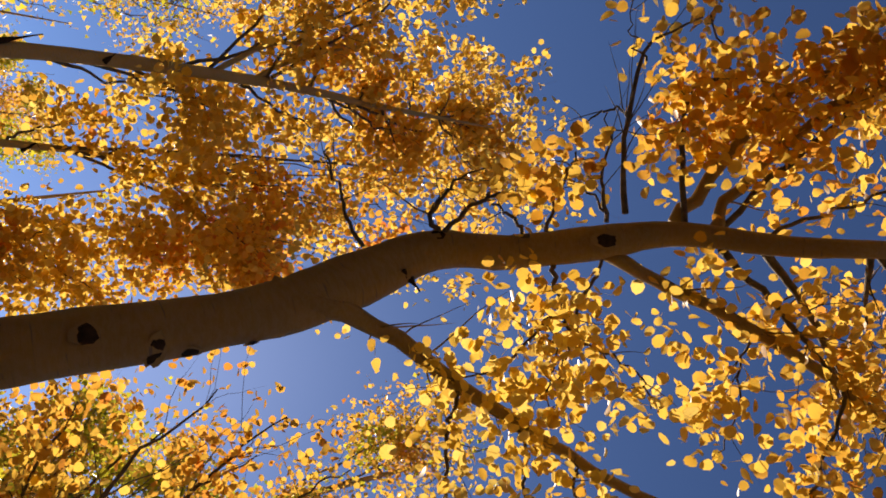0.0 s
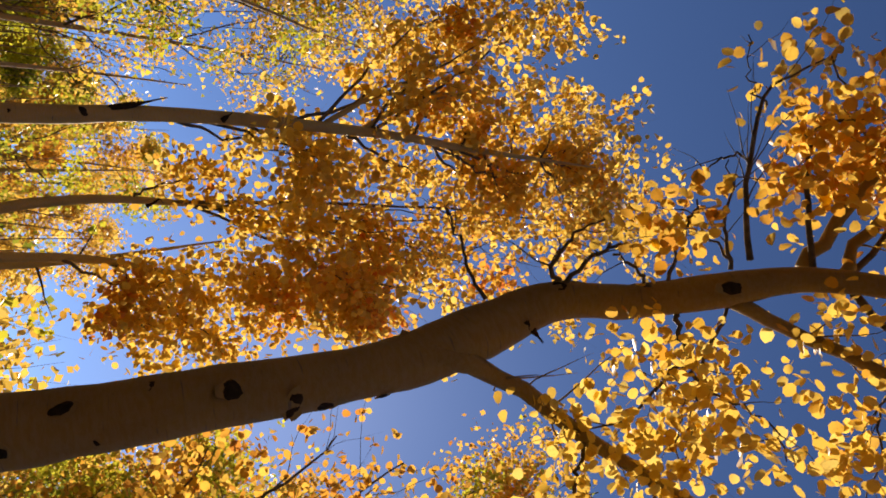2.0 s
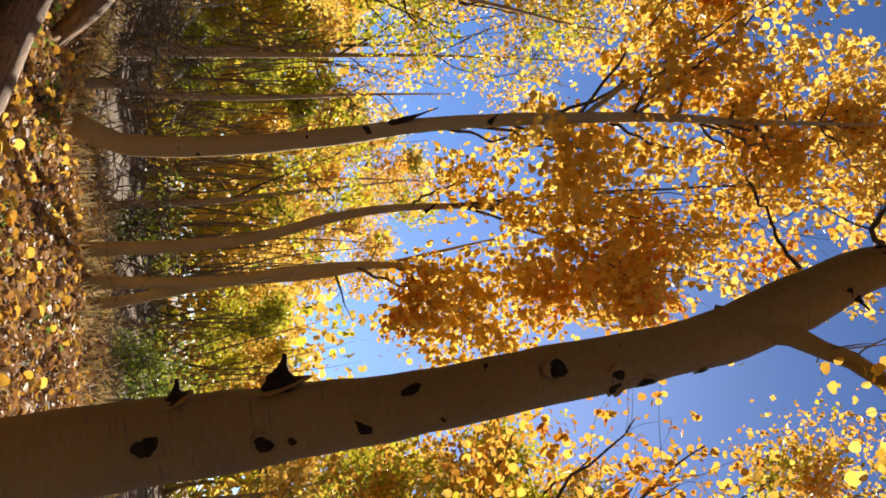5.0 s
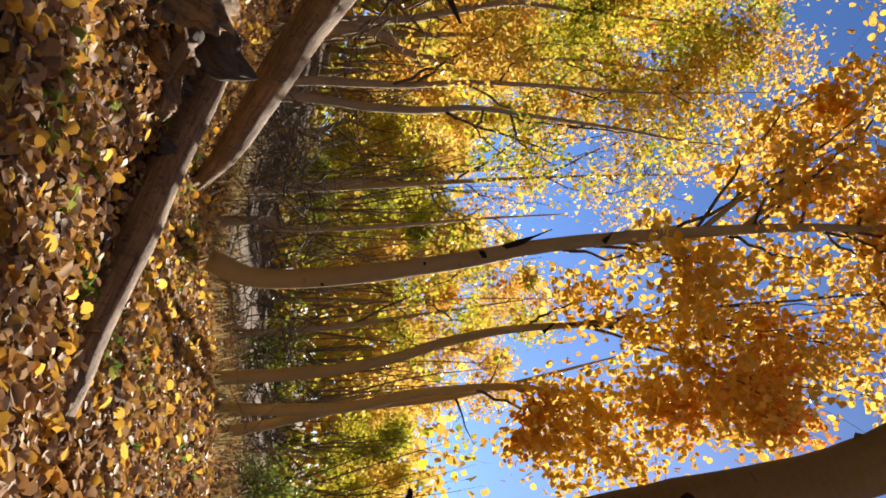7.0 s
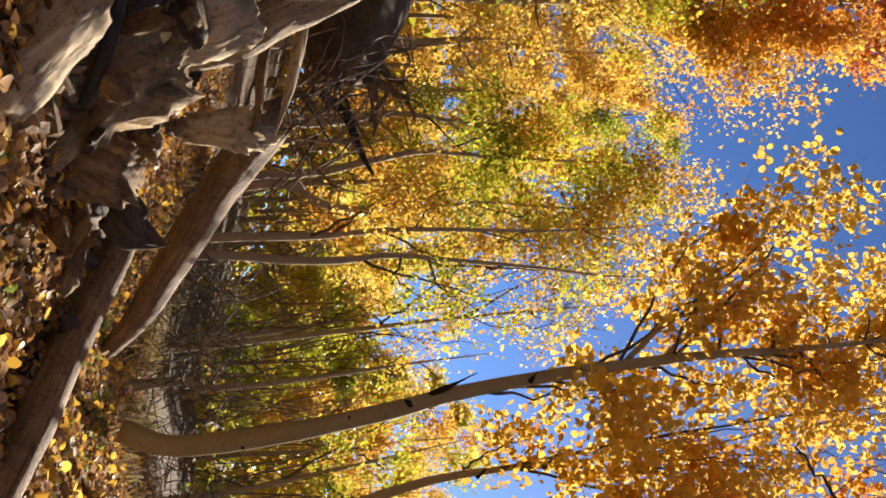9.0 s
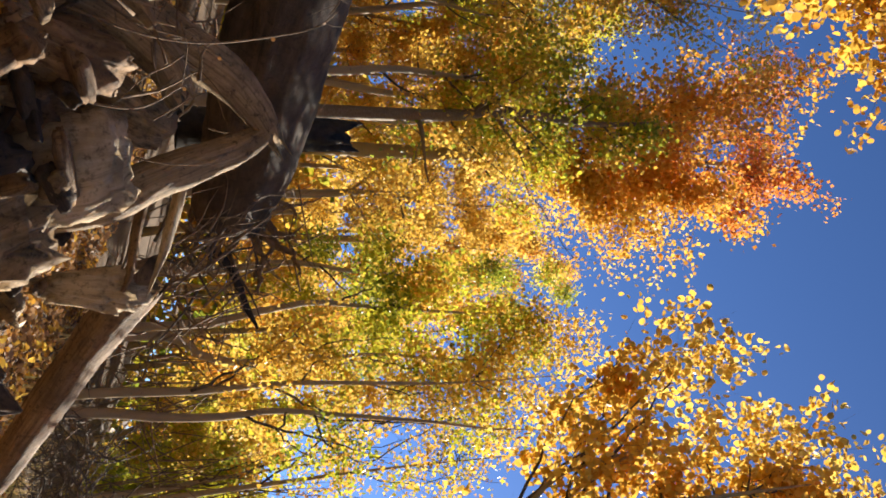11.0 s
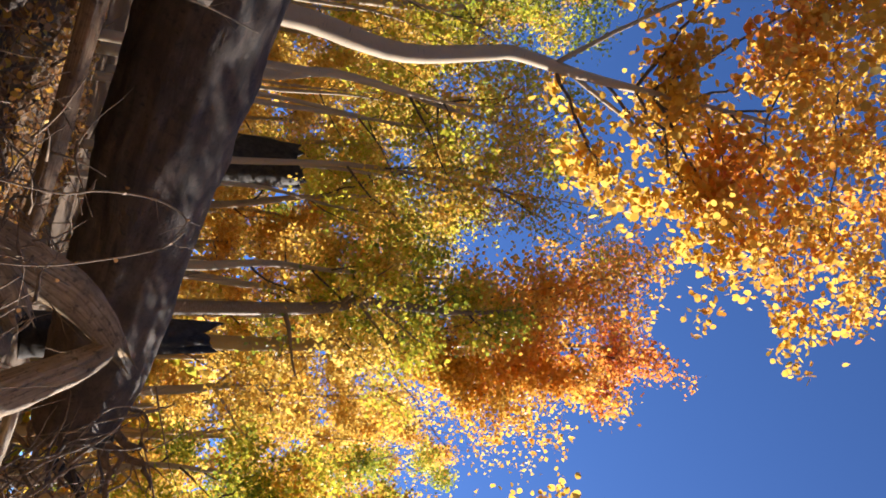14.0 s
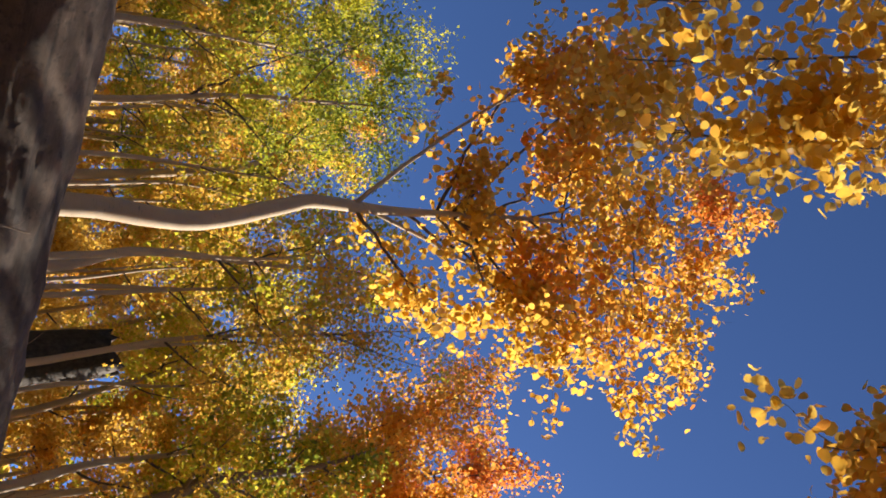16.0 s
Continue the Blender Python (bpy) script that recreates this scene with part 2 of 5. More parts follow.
def leaf_cloud(name, points, sizes, material, parent, seed, outline=ROUND, lie=0.0, fold=0.25, upright=False):
    """Many separate leaves in one mesh. lie: 0 any way up, 1 flat on the ground."""
    r = rng_of(seed)
    n, k = len(points), len(outline)
    axis = r.normal(0, 1, (n, 3))
    if upright:
        axis = axis * [0.35, 0.35, 0.1] + [0, 0, 1]
    else:
        axis[:, 2] = axis[:, 2] * (1 - lie) - (0.35 if lie == 0 else 0)
    axis /= np.linalg.norm(axis, axis=1)[:, None]
    face = r.normal(0, 1, (n, 3)) * (1 - 0.8 * lie) + np.array([0, 0, 2.2 * lie])
    side = np.cross(axis, face)
    side /= np.linalg.norm(side, axis=1)[:, None] + 1e-9
    up = np.cross(side, axis)
    bend = r.normal(fold, 0.15, n)
    S = np.asarray(sizes)[:, None]
    V = np.empty((n, k, 3), np.float32)
    for j, (a, b) in enumerate(outline):
        V[:, j] = points + S * (side * a + axis * (b - 0.5) + up * (abs(a) * bend + 0.25 * bend * (b - 0.5) ** 2)[:, None])
    base = (np.arange(n) * k)[:, None]
    if k < 5:
        loops = np.arange(n * k)
        starts = np.arange(n) * k
    else:
        seq = np.array([0, 1, 2, 3, 4, 0, 4, 5, 6, 7])
        loops = (base + seq[None]).reshape(-1)
        starts = np.arange(n * 2) * 5
    me = bpy.data.meshes.new(name)
    me.vertices.add(n * k)
    me.vertices.foreach_set("co", V.ravel())
    me.loops.add(len(loops))
    me.loops.foreach_set("vertex_index", loops.astype(np.int32))
    me.polygons.add(len(starts))
    me.polygons.foreach_set("loop_start", starts.astype(np.int32))
    me.update(calc_edges=True)
    me.validate()
    me.materials.append(material)
    ob = new(name, me)
    if parent:
        ob.parent = parent
    ob["kind"] = "stuff"
    return ob


def ground_z(x, y):
    """Leaf-covered ground: flat by the camera, a bank that climbs to the west (towards -x)."""
    rise = 0.4 + 0.12 * (y - 4.0) - x
    soft = 0.5 * (rise + np.sqrt(rise * rise + 0.25)) - 0.12
    soft = 14 * np.tanh(np.maximum(soft, 0) / 14)
    lumps = 0.05 * np.sin(1.7 * x + 0.6 * y) * np.sin(1.3 * y - 0.5 * x) + 0.02 * np.sin(5.1 * x) * np.sin(4.3 * y)
    return 0.40 * soft + lumps - 0.02


# ---- ground ----
def build_ground():
    xs = np.concatenate([-np.geomspace(300, 6.2, 34), np.linspace(-6, 6, 121), np.geomspace(6.2, 300, 34)])
    ys = np.concatenate([-np.geomspace(300, 3.2, 34), np.linspace(-3, 11, 141), np.geomspace(11.2, 300, 34)])
    X, Y = np.meshgrid(xs, ys)
    Z = ground_z(X, Y)
    V = np.stack([X, Y, Z], -1).reshape(-1, 3)
    w = len(xs)
    F = [(j * w + i, j * w + i + 1, (j + 1) * w + i + 1, (j + 1) * w + i) for j in range(len(ys) - 1) for i in range(w - 1)]
    g = shaped("ground", (V, F, V[:, :2]), SOIL)
    return tagged(g, "brown forest soil sloping up into a bank, under fallen leaves", "ground", kind="structure")


build_ground()

# ---- trees ----
def limb_rows(start, direction, length, r0, r, up=0.25, n=9, wob=0.10):
    p, d = np.array(start, float), np.array(direction, float)
    d /= np.linalg.norm(d)
    rows = [(*p, r0)]
    for k in range(1, n):
        d = d + r.normal(0, wob, 3) + np.array([0, 0, up / n])
        d /= np.linalg.norm(d)
        p = p + d * length / (n - 1)
        rows.append((*p, r0 * (1 - 0.86 * k / (n - 1))))
    return np.array(rows)


def twigs_on(rows, count, reach, r, from_=0.3, thick=0.009):
    """Small side twigs of a limb; each is a short row list."""
    made = []
    for _ in range(count):
        k = int(r.uniform(from_, 1) * (len(rows) - 1))
        d = rows[min(k + 1, len(rows) - 1), :3] - rows[max(k - 1, 0), :3]
        d = d / (np.linalg.norm(d) + 1e-9) + r.normal(0, 0.75, 3)
        made.append(limb_rows(rows[k, :3], d, reach * r.uniform(0.5, 1.2), min(max(rows[k, 3] * 0.4, 0.0022), thick), r, 0.15, 6, 0.16))
    return made


def leaves_along(rowsets, count, spread, r, tuft=9):
    """Leaf places in tufts along the outer parts of twigs: each tuft a loose spray, some full and some thin, with gaps between."""
    ends = np.vstack([rows[len(rows) // 3:, :3] for rows in rowsets])
    tufts = max(1, count // tuft)
    centre = ends[r.integers(0, len(ends), tufts)] + r.normal(0, 0.42, (tufts, 3)) * spread - [0, 0, spread * 0.3]
    full = r.uniform(0.15, 1.0, tufts) ** 1.5
    pick = r.choice(tufts, count, p=full / full.sum())
    wide = (0.30 + 0.32 * full)[pick][:, None]
    return centre[pick] + r.normal(0, 1, (count, 3)) * spread * wide


def knot(root, at, axis_point, size, tall=0.7, bark=None):
    """Branch scar: a swollen lip of bark round a dark dented oval, on the side facing away from the trunk's axis."""
    p, out = Vector(at), (Vector(at) - Vector(axis_point)).normalized()
    r = rng_of(int(size * 1e4) + int(at[2] * 1000) % 97)
    for name, grow, lift, dent, material in (("knot_lip", 1.4, 0.10, 0.02, bark), ("knot", 1.0, 0.26, 0.25, SCAR)):
        bm = bmesh.new()
        bmesh.ops.create_uvsphere(bm, u_segments=16, v_segments=10, radius=1)
        m = Matrix.Translation(p) @ out.to_track_quat("Z", "Y").to_matrix().to_4x4() @ Matrix.Diagonal((size * tall * grow, size * grow, size * lift, 1))
        wave = r.uniform(0, 6, 3)
        for v in bm.verts:
            a = math.atan2(v.co.y, v.co.x)
            ragged = 1 + 0.14 * math.sin(2 * a + wave[0]) + 0.10 * math.sin(3 * a + wave[1]) + 0.07 * math.sin(7 * a + wave[2])
            v.co.x *= ragged
            v.co.y *= ragged
            if v.co.z > 0.7:
                v.co.z -= dent
            v.co = m @ v.co
        me = bpy.data.meshes.new(name)
        bm.to_mesh(me)
        bm.free()
        me.uv_layers.new(name="UVMap")
        me.polygons.foreach_set("use_smooth", np.full(len(me.polygons), True))
        me.materials.append(material)
        ob = new(name, me)
        ob.parent = root
        if name == "knot":
            ob["label"] = "dark branch scar"


def tree(label, trunk, seed, mix, limbs=(), ends=(), auto=0, crown_from=0.45, reach=1.4, leaves=6000, size=0.07, outline=KITE,
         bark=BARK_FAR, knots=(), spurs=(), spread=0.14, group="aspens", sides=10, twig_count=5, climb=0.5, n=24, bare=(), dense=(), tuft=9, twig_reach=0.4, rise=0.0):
    """One aspen: trunk, limbs with twigs, and a crown of separate leaves.
    limbs: given limb paths; ends: places that a limb reaches; auto: limbs grown at even steps; mix: leaf tones and shares."""
    r = rng_of(seed)
    root = new("aspen_tree")
    root.location = trunk[0][:3]
    at = np.array([*trunk[0][:3], 0.0])
    rows = spline(np.array(trunk, float) - at, n)
    shaped("trunk", tube(rows, sides, 0.03, seed, ribs=0.03), bark, root)
    sets = []

    def grow(lr, tw, thick):
        shaped("limb", join(tube(lr, 7 if thick else 6, 0.03, seed), *[tube(x, 4 if thick else 3) for x in tw]), TWIG if lr[0, 3] < 0.022 else bark, root)
        sets.extend([lr] + tw)

    for number, given in enumerate(limbs):
        lr = spline(np.array(given, float) - at, 14)
        lr[1:, :3] += r.normal(0, 0.006, (13, 3))
        share = min(1.0, float(np.linalg.norm(lr[-1, :3] - lr[0, :3])) / 0.7)
        count = max(2, round(twig_count * share))
        grow(lr, twigs_on(lr, count, reach * twig_reach * (0.5 + 0.5 * share), r, 0.25, 0.004 if sides > 20 else 0.009), True)
        if number in bare:
            del sets[-1 - count:]
        elif number in dense:
            sets.extend(sets[-1 - count:])
    for end in ends:
        e = np.array(end, float) - at[:3]
        want = max(e[2] - 0.85 * math.hypot(*(e[:2] - rows[-1, :2])) - 0.3, rows[0, 2] + 0.35 * (rows[-1, 2] - rows[0, 2]))
        k = min(int(np.argmin(np.abs(rows[:, 2] - want))), n - 3)
        k = min(max(k + int(r.integers(-4, 5)), n // 4), n - 3)
        p = rows[k]
        mid = (p[:3] * 0.45 + e * 0.55) + r.normal(0, 0.08, 3) + [0, 0, -0.10]
        r0 = min(p[3] * 0.45, 0.016) + 0.003
        lr = spline([(*p[:3], r0), (*mid, r0 * 0.6), (*e, r0 * 0.22)], 12)
        lr[1:-1, :3] += r.normal(0, 0.02, (10, 3))
        L = np.linalg.norm(e - p[:3])
        tw = twigs_on(lr, twig_count + 2, max(0.35, L * 0.42), r, 0.45)
        grow(lr, tw, False)
    for a in range(auto):
        u = crown_from + (1 - crown_from) * (a + r.uniform(0, 1)) / auto
        k = min(int(u * (len(rows) - 1)), len(rows) - 2)
        turn = a * 2.4 + r.uniform(-0.5, 0.5)
        d = np.array([math.cos(turn), math.sin(turn), climb + r.uniform(-0.2, 0.4)])
        L = reach * (1.15 - 0.65 * (u - crown_from) / (1 - crown_from)) * r.uniform(0.7, 1.2)
        lr = limb_rows(rows[k, :3], d, L, rows[k, 3] * 0.40 + 0.003, r, 0.35)
        grow(lr, twigs_on(lr, twig_count, L * 0.45, r), False)
    for px, py, pz, s, tall in knots:
        p = np.array([px, py, pz]) - at[:3]
        i = int(np.argmin(np.linalg.norm(rows[:, :3] - p, axis=1)))
        c = rows[i, :3]
        d = p - c
        knot(root, c + d / np.linalg.norm(d) * rows[i, 3] * 1.0, c, s, tall, bark)
    for a, b, thick in spurs:
        a, b = np.array(a) - at[:3], np.array(b) - at[:3]
        m = a * 0.5 + b * 0.5
        shaped("stub", tube(spline([(*(a + (a - b) * 0.5), thick * 1.7), (*a, thick * 1.4), (*(a * 0.7 + b * 0.3), thick * 0.9), (*m, thick * 0.45), (*b, thick * 0.2)], 12), 8, 0.12, seed), SCAR, root, "dark broken branch stub")
    if leaves and sets:
        pts = leaves_along(sets, leaves, spread, r, tuft)
        # neighbouring sprays turn colour together
        turned = np.array([noise.noise(Vector(p) * 1.1 + Vector((seed * 0.37, 0, seed * 0.11))) for p in pts[:, :3]]) + r.normal(0, 0.2, len(pts)) + rise * pts[:, 2]
        pts = pts[np.argsort(turned)]
        first = 0
        for tone, share in mix:
            last = first + int(leaves * share)
            some = pts[first:last]
            leaf_cloud("crown", some, size * r.uniform(0.6, 1.25, len(some)), LEAVES[tone], root, seed + first + 7, outline)
            first = last
    return tagged(root, label, "tree", group)


# the near aspen that leans over the camera
T1_TRUNK = [(1.36, 2.24, -0.05, 0.150), (1.30, 2.20, 0.45, 0.122), (1.25, 2.18, 1.05, 0.110), (1.19, 2.11, 1.46, 0.093), (1.08, 2.00, 1.84, 0.082), (0.98, 1.93, 2.30, 0.076),
            (0.88, 1.93, 2.60, 0.084), (0.76, 1.89, 2.83, 0.062), (0.71, 1.77, 3.04, 0.054), (0.61, 1.61, 3.23, 0.053), (0.52, 1.47, 3.42, 0.038), (0.46, 1.23, 3.64, 0.033), (0.39, 1.04, 3.84, 0.026), (0.30, 0.80, 4.4, 0.02), (0.24, 0.6, 5.1, 0.008)]
# limbs: bare twigs at the collar, the fan above it, broken stubs, twigs below the trunk, the low fork, the limbs beyond it
T1_UPPER = [
    [(0.50, 1.58, 3.28, 0.011), (0.38, 1.64, 3.28, 0.009), (0.28, 1.67, 3.28, 0.008), (0.12, 1.70, 3.29, 0.007), (0.01, 1.71, 3.30, 0.005), (-0.05, 1.68, 3.34, 0.004), (-0.12, 1.62, 3.40, 0.003)],
    [(0.21, 1.70, 3.29, 0.004), (0.22, 1.72, 3.24, 0.004), (0.25, 1.74, 3.19, 0.003), (0.27, 1.75, 3.15, 0.002)],
    [(0.05, 1.70, 3.30, 0.004), (0.01, 1.75, 3.29, 0.003), (-0.05, 1.79, 3.29, 0.002), (-0.15, 1.82, 3.28, 0.002)],
    [(0.54, 1.60, 3.23, 0.008), (0.46, 1.62, 3.20, 0.006), (0.38, 1.63, 3.17, 0.005), (0.30, 1.62, 3.16, 0.003), (0.21, 1.64, 3.12, 0.002)],
    [(0.53, 1.60, 3.23, 0.005), (0.47, 1.64, 3.17, 0.004), (0.42, 1.67, 3.11, 0.003), (0.39, 1.69, 3.06, 0.002)],
    [(0.61, 1.69, 3.08, 0.007), (0.50, 1.69, 3.08, 0.005), (0.41, 1.68, 3.08, 0.004), (0.36, 1.67, 3.08, 0.003)],
]
T1_FAN = [
    [(0.50, 1.48, 3.46, 0.011), (0.29, 1.58, 3.47, 0.009), (0.15, 1.64, 3.47, 0.008), (0.05, 1.61, 3.53, 0.006), (0.11, 1.49, 3.65, 0.004)],
    [(0.50, 1.52, 3.46, 0.024), (0.38, 1.53, 3.56, 0.022), (0.12, 1.50, 3.68, 0.019), (0.01, 1.48, 3.77, 0.016), (-0.19, 1.31, 3.92, 0.013), (-0.33, 1.18, 4.04, 0.010)],
    [(0.49, 1.43, 3.54, 0.022), (0.39, 1.47, 3.63, 0.019), (0.15, 1.42, 3.77, 0.016), (-0.10, 1.28, 3.93, 0.013), (-0.28, 1.17, 4.05, 0.009)],
    [(0.47, 1.43, 3.59, 0.011), (0.28, 1.41, 3.74, 0.010), (0.08, 1.35, 3.89, 0.009), (-0.08, 1.30, 4.01, 0.008), (-0.24, 1.22, 4.14, 0.006)],
    [(0.48, 1.32, 3.65, 0.008), (0.40, 1.28, 3.71, 0.007), (0.34, 1.21, 3.78, 0.006), (0.26, 1.14, 3.84, 0.005), (0.21, 1.08, 3.89, 0.004)],
    [(0.12, 1.49, 3.64, 0.006), (0.06, 1.57, 3.62, 0.005), (-0.02, 1.63, 3.60, 0.004), (-0.14, 1.71, 3.56, 0.003)],
]
T1_STUBS = [
    [(0.71, 1.89, 2.84, 0.010), (0.64, 1.89, 2.80, 0.008), (0.57, 1.87, 2.80, 0.006), (0.51, 1.83, 2.81, 0.004), (0.43, 1.76, 2.84, 0.002)],
    [(0.71, 1.89, 2.84, 0.009), (0.61, 1.83, 2.86, 0.007), (0.54, 1.77, 2.87, 0.006), (0.51, 1.72, 2.87, 0.005)],
    [(0.78, 1.96, 2.63, 0.007), (0.73, 2.03, 2.61, 0.006), (0.67, 2.09, 2.60, 0.005), (0.61, 2.15, 2.59, 0.004), (0.54, 2.21, 2.58, 0.003)],
    [(0.64, 1.73, 3.06, 0.007), (0.60, 1.75, 3.00, 0.006), (0.56, 1.78, 2.93, 0.004)],
]
T1_UNDER = [
    [(0.70, 1.67, 3.13, 0.010), (0.75, 1.63, 3.12, 0.008), (0.82, 1.57, 3.12, 0.007), (0.87, 1.51, 3.12, 0.006)],
    [(0.82, 1.56, 3.13, 0.007), (0.85, 1.57, 3.07, 0.006), (0.91, 1.58, 3.02, 0.005), (0.99, 1.58, 2.95, 0.004), (1.04, 1.60, 2.87, 0.003), (1.08, 1.66, 2.76, 0.002)],
    [(0.87, 1.51, 3.12, 0.005), (0.88, 1.43, 3.16, 0.004), (0.89, 1.35, 3.20, 0.003), (0.93, 1.27, 3.22, 0.003), (0.96, 1.23, 3.22, 0.002)],
    [(0.86, 1.51, 3.12, 0.004), (0.94, 1.48, 3.09, 0.003), (1.03, 1.43, 3.05, 0.002)],
    [(0.87, 1.51, 3.11, 0.004), (0.95, 1.50, 3.06, 0.003), (1.11, 1.41, 3.02, 0.002)],
    [(0.65, 1.58, 3.24, 0.006), (0.72, 1.56, 3.21, 0.006), (0.81, 1.54, 3.15, 0.005), (0.87, 1.51, 3.12, 0.004)],
]
T1_LOW = [
    [(0.93, 1.96, 2.36, 0.052), (0.925, 1.88, 2.47, 0.040), (0.98, 1.82, 2.63, 0.028), (1.01, 1.76, 2.72, 0.026), (1.06, 1.67, 2.82, 0.024), (1.11, 1.58, 2.90, 0.022), (1.16, 1.47, 3.00, 0.020), (1.18, 1.36, 3.10, 0.018), (1.22, 1.24, 3.18, 0.016), (1.23, 1.01, 3.32, 0.014)],
    [(1.09, 1.62, 2.84, 0.008), (1.18, 1.59, 2.81, 0.007), (1.25, 1.55, 2.79, 0.006), (1.38, 1.47, 2.77, 0.005)],
    [(1.14, 1.51, 2.96, 0.008), (1.18, 1.45, 2.99, 0.006), (1.33, 1.35, 2.96, 0.005)],
    [(1.18, 1.34, 3.10, 0.006), (1.30, 1.27, 3.07, 0.004)],
]
T1_EAST = [
    [(0.63, 1.58, 3.25, 0.025), (0.66, 1.50, 3.36, 0.023), (0.69, 1.41, 3.46, 0.021), (0.74, 1.16, 3.63, 0.020), (0.78, 1.07, 3.71, 0.018), (0.83, 0.96, 3.78, 0.016), (0.88, 0.80, 3.87, 0.014)],
    [(0.53, 1.39, 3.55, 0.014), (0.60, 1.29, 3.62, 0.012), (0.67, 1.19, 3.68, 0.011), (0.74, 1.08, 3.73, 0.009), (0.83, 0.96, 3.78, 0.008)],
    [(0.50, 1.31, 3.65, 0.016), (0.59, 1.22, 3.73, 0.014), (0.70, 1.12, 3.81, 0.012), (0.84, 1.00, 3.87, 0.010), (0.96, 0.80, 3.95, 0.008)],
    [(0.81, 0.96, 3.73, 0.008), (0.92, 0.91, 3.68, 0.006), (1.05, 0.88, 3.61, 0.005), (1.11, 0.85, 3.55, 0.004)],
    [(0.74, 1.21, 3.59, 0.005), (0.86, 1.19, 3.55, 0.004), (0.98, 1.13, 3.51, 0.003), (1.09, 1.11, 3.46, 0.002)],
]
# limbs that arch over behind the camera and hang down again
T1_OVER = [
    [(0.39, 1.04, 3.84, 0.018), (-0.05, 1.00, 3.98, 0.014), (-0.45, 0.72, 4.06, 0.011), (-0.95, 0.36, 4.08, 0.008), (-1.35, 0.12, 4.02, 0.005)],
    [(-1.00, 0.34, 4.07, 0.005), (-1.15, 0.50, 3.95, 0.004), (-1.33, 0.66, 3.76, 0.002)],
    [(-1.20, 0.20, 4.05, 0.005), (-1.40, 0.38, 3.86, 0.004), (-1.78, 0.84, 3.46, 0.002)],
    [(-1.35, 0.12, 4.02, 0.005), (-1.55, 0.26, 3.82, 0.004), (-1.84, 0.66, 3.44, 0.002)],
    [(-1.15, 0.50, 3.95, 0.005), (-1.35, 0.70, 3.76, 0.004), (-1.55, 0.92, 3.54, 0.002)],
    [(-0.30, 0.84, 4.02, 0.006), (-0.40, 0.95, 3.90, 0.004), (-0.50, 1.12, 3.74, 0.002)],
    [(0.40, 1.06, 3.82, 0.014), (0.62, 0.85, 4.05, 0.010), (0.75, 0.70, 4.2, 0.004)],
]
T1_LIMBS = T1_UPPER + T1_FAN + T1_STUBS + T1_UNDER + T1_LOW + T1_EAST + T1_OVER
T1_KNOTS = [(1.022, 1.929, 1.868, 0.030, 0.8), (1.108, 2.044, 1.493, 0.032, 0.5), (1.204, 2.037, 1.348, 0.034, 0.7), (1.041, 2.011, 1.682, 0.016, 1.0), (1.173, 1.995, 1.556, 0.022, 0.6),
            (1.241, 2.068, 1.100, 0.028, 0.8), (1.237, 2.060, 1.174, 0.014, 0.8), (1.052, 1.890, 2.025, 0.018, 2.6), (1.061, 1.887, 2.116, 0.022, 1.0), (1.038, 1.879, 2.286, 0.013, 1.6),
            (0.830, 1.845, 2.709, 0.018, 1.4), (0.701, 1.868, 2.824, 0.020, 1.0), (0.585, 1.562, 3.216, 0.038, 0.6), (1.12, 2.2, 1.16, 0.06, 0.9), (1.17, 2.2, 0.88, 0.045, 0.8), (1.22, 2.07, 0.80, 0.034, 0.8)]
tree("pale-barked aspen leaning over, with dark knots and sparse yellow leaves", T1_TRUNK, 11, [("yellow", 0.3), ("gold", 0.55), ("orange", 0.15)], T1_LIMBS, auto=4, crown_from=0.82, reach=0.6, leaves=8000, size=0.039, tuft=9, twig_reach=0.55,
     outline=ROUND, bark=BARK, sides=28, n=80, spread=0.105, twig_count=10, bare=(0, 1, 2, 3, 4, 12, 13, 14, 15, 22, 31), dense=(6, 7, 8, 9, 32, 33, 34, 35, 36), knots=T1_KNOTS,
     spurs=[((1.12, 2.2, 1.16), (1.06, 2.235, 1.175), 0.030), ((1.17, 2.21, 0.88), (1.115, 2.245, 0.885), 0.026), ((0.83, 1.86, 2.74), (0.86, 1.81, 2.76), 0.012)])

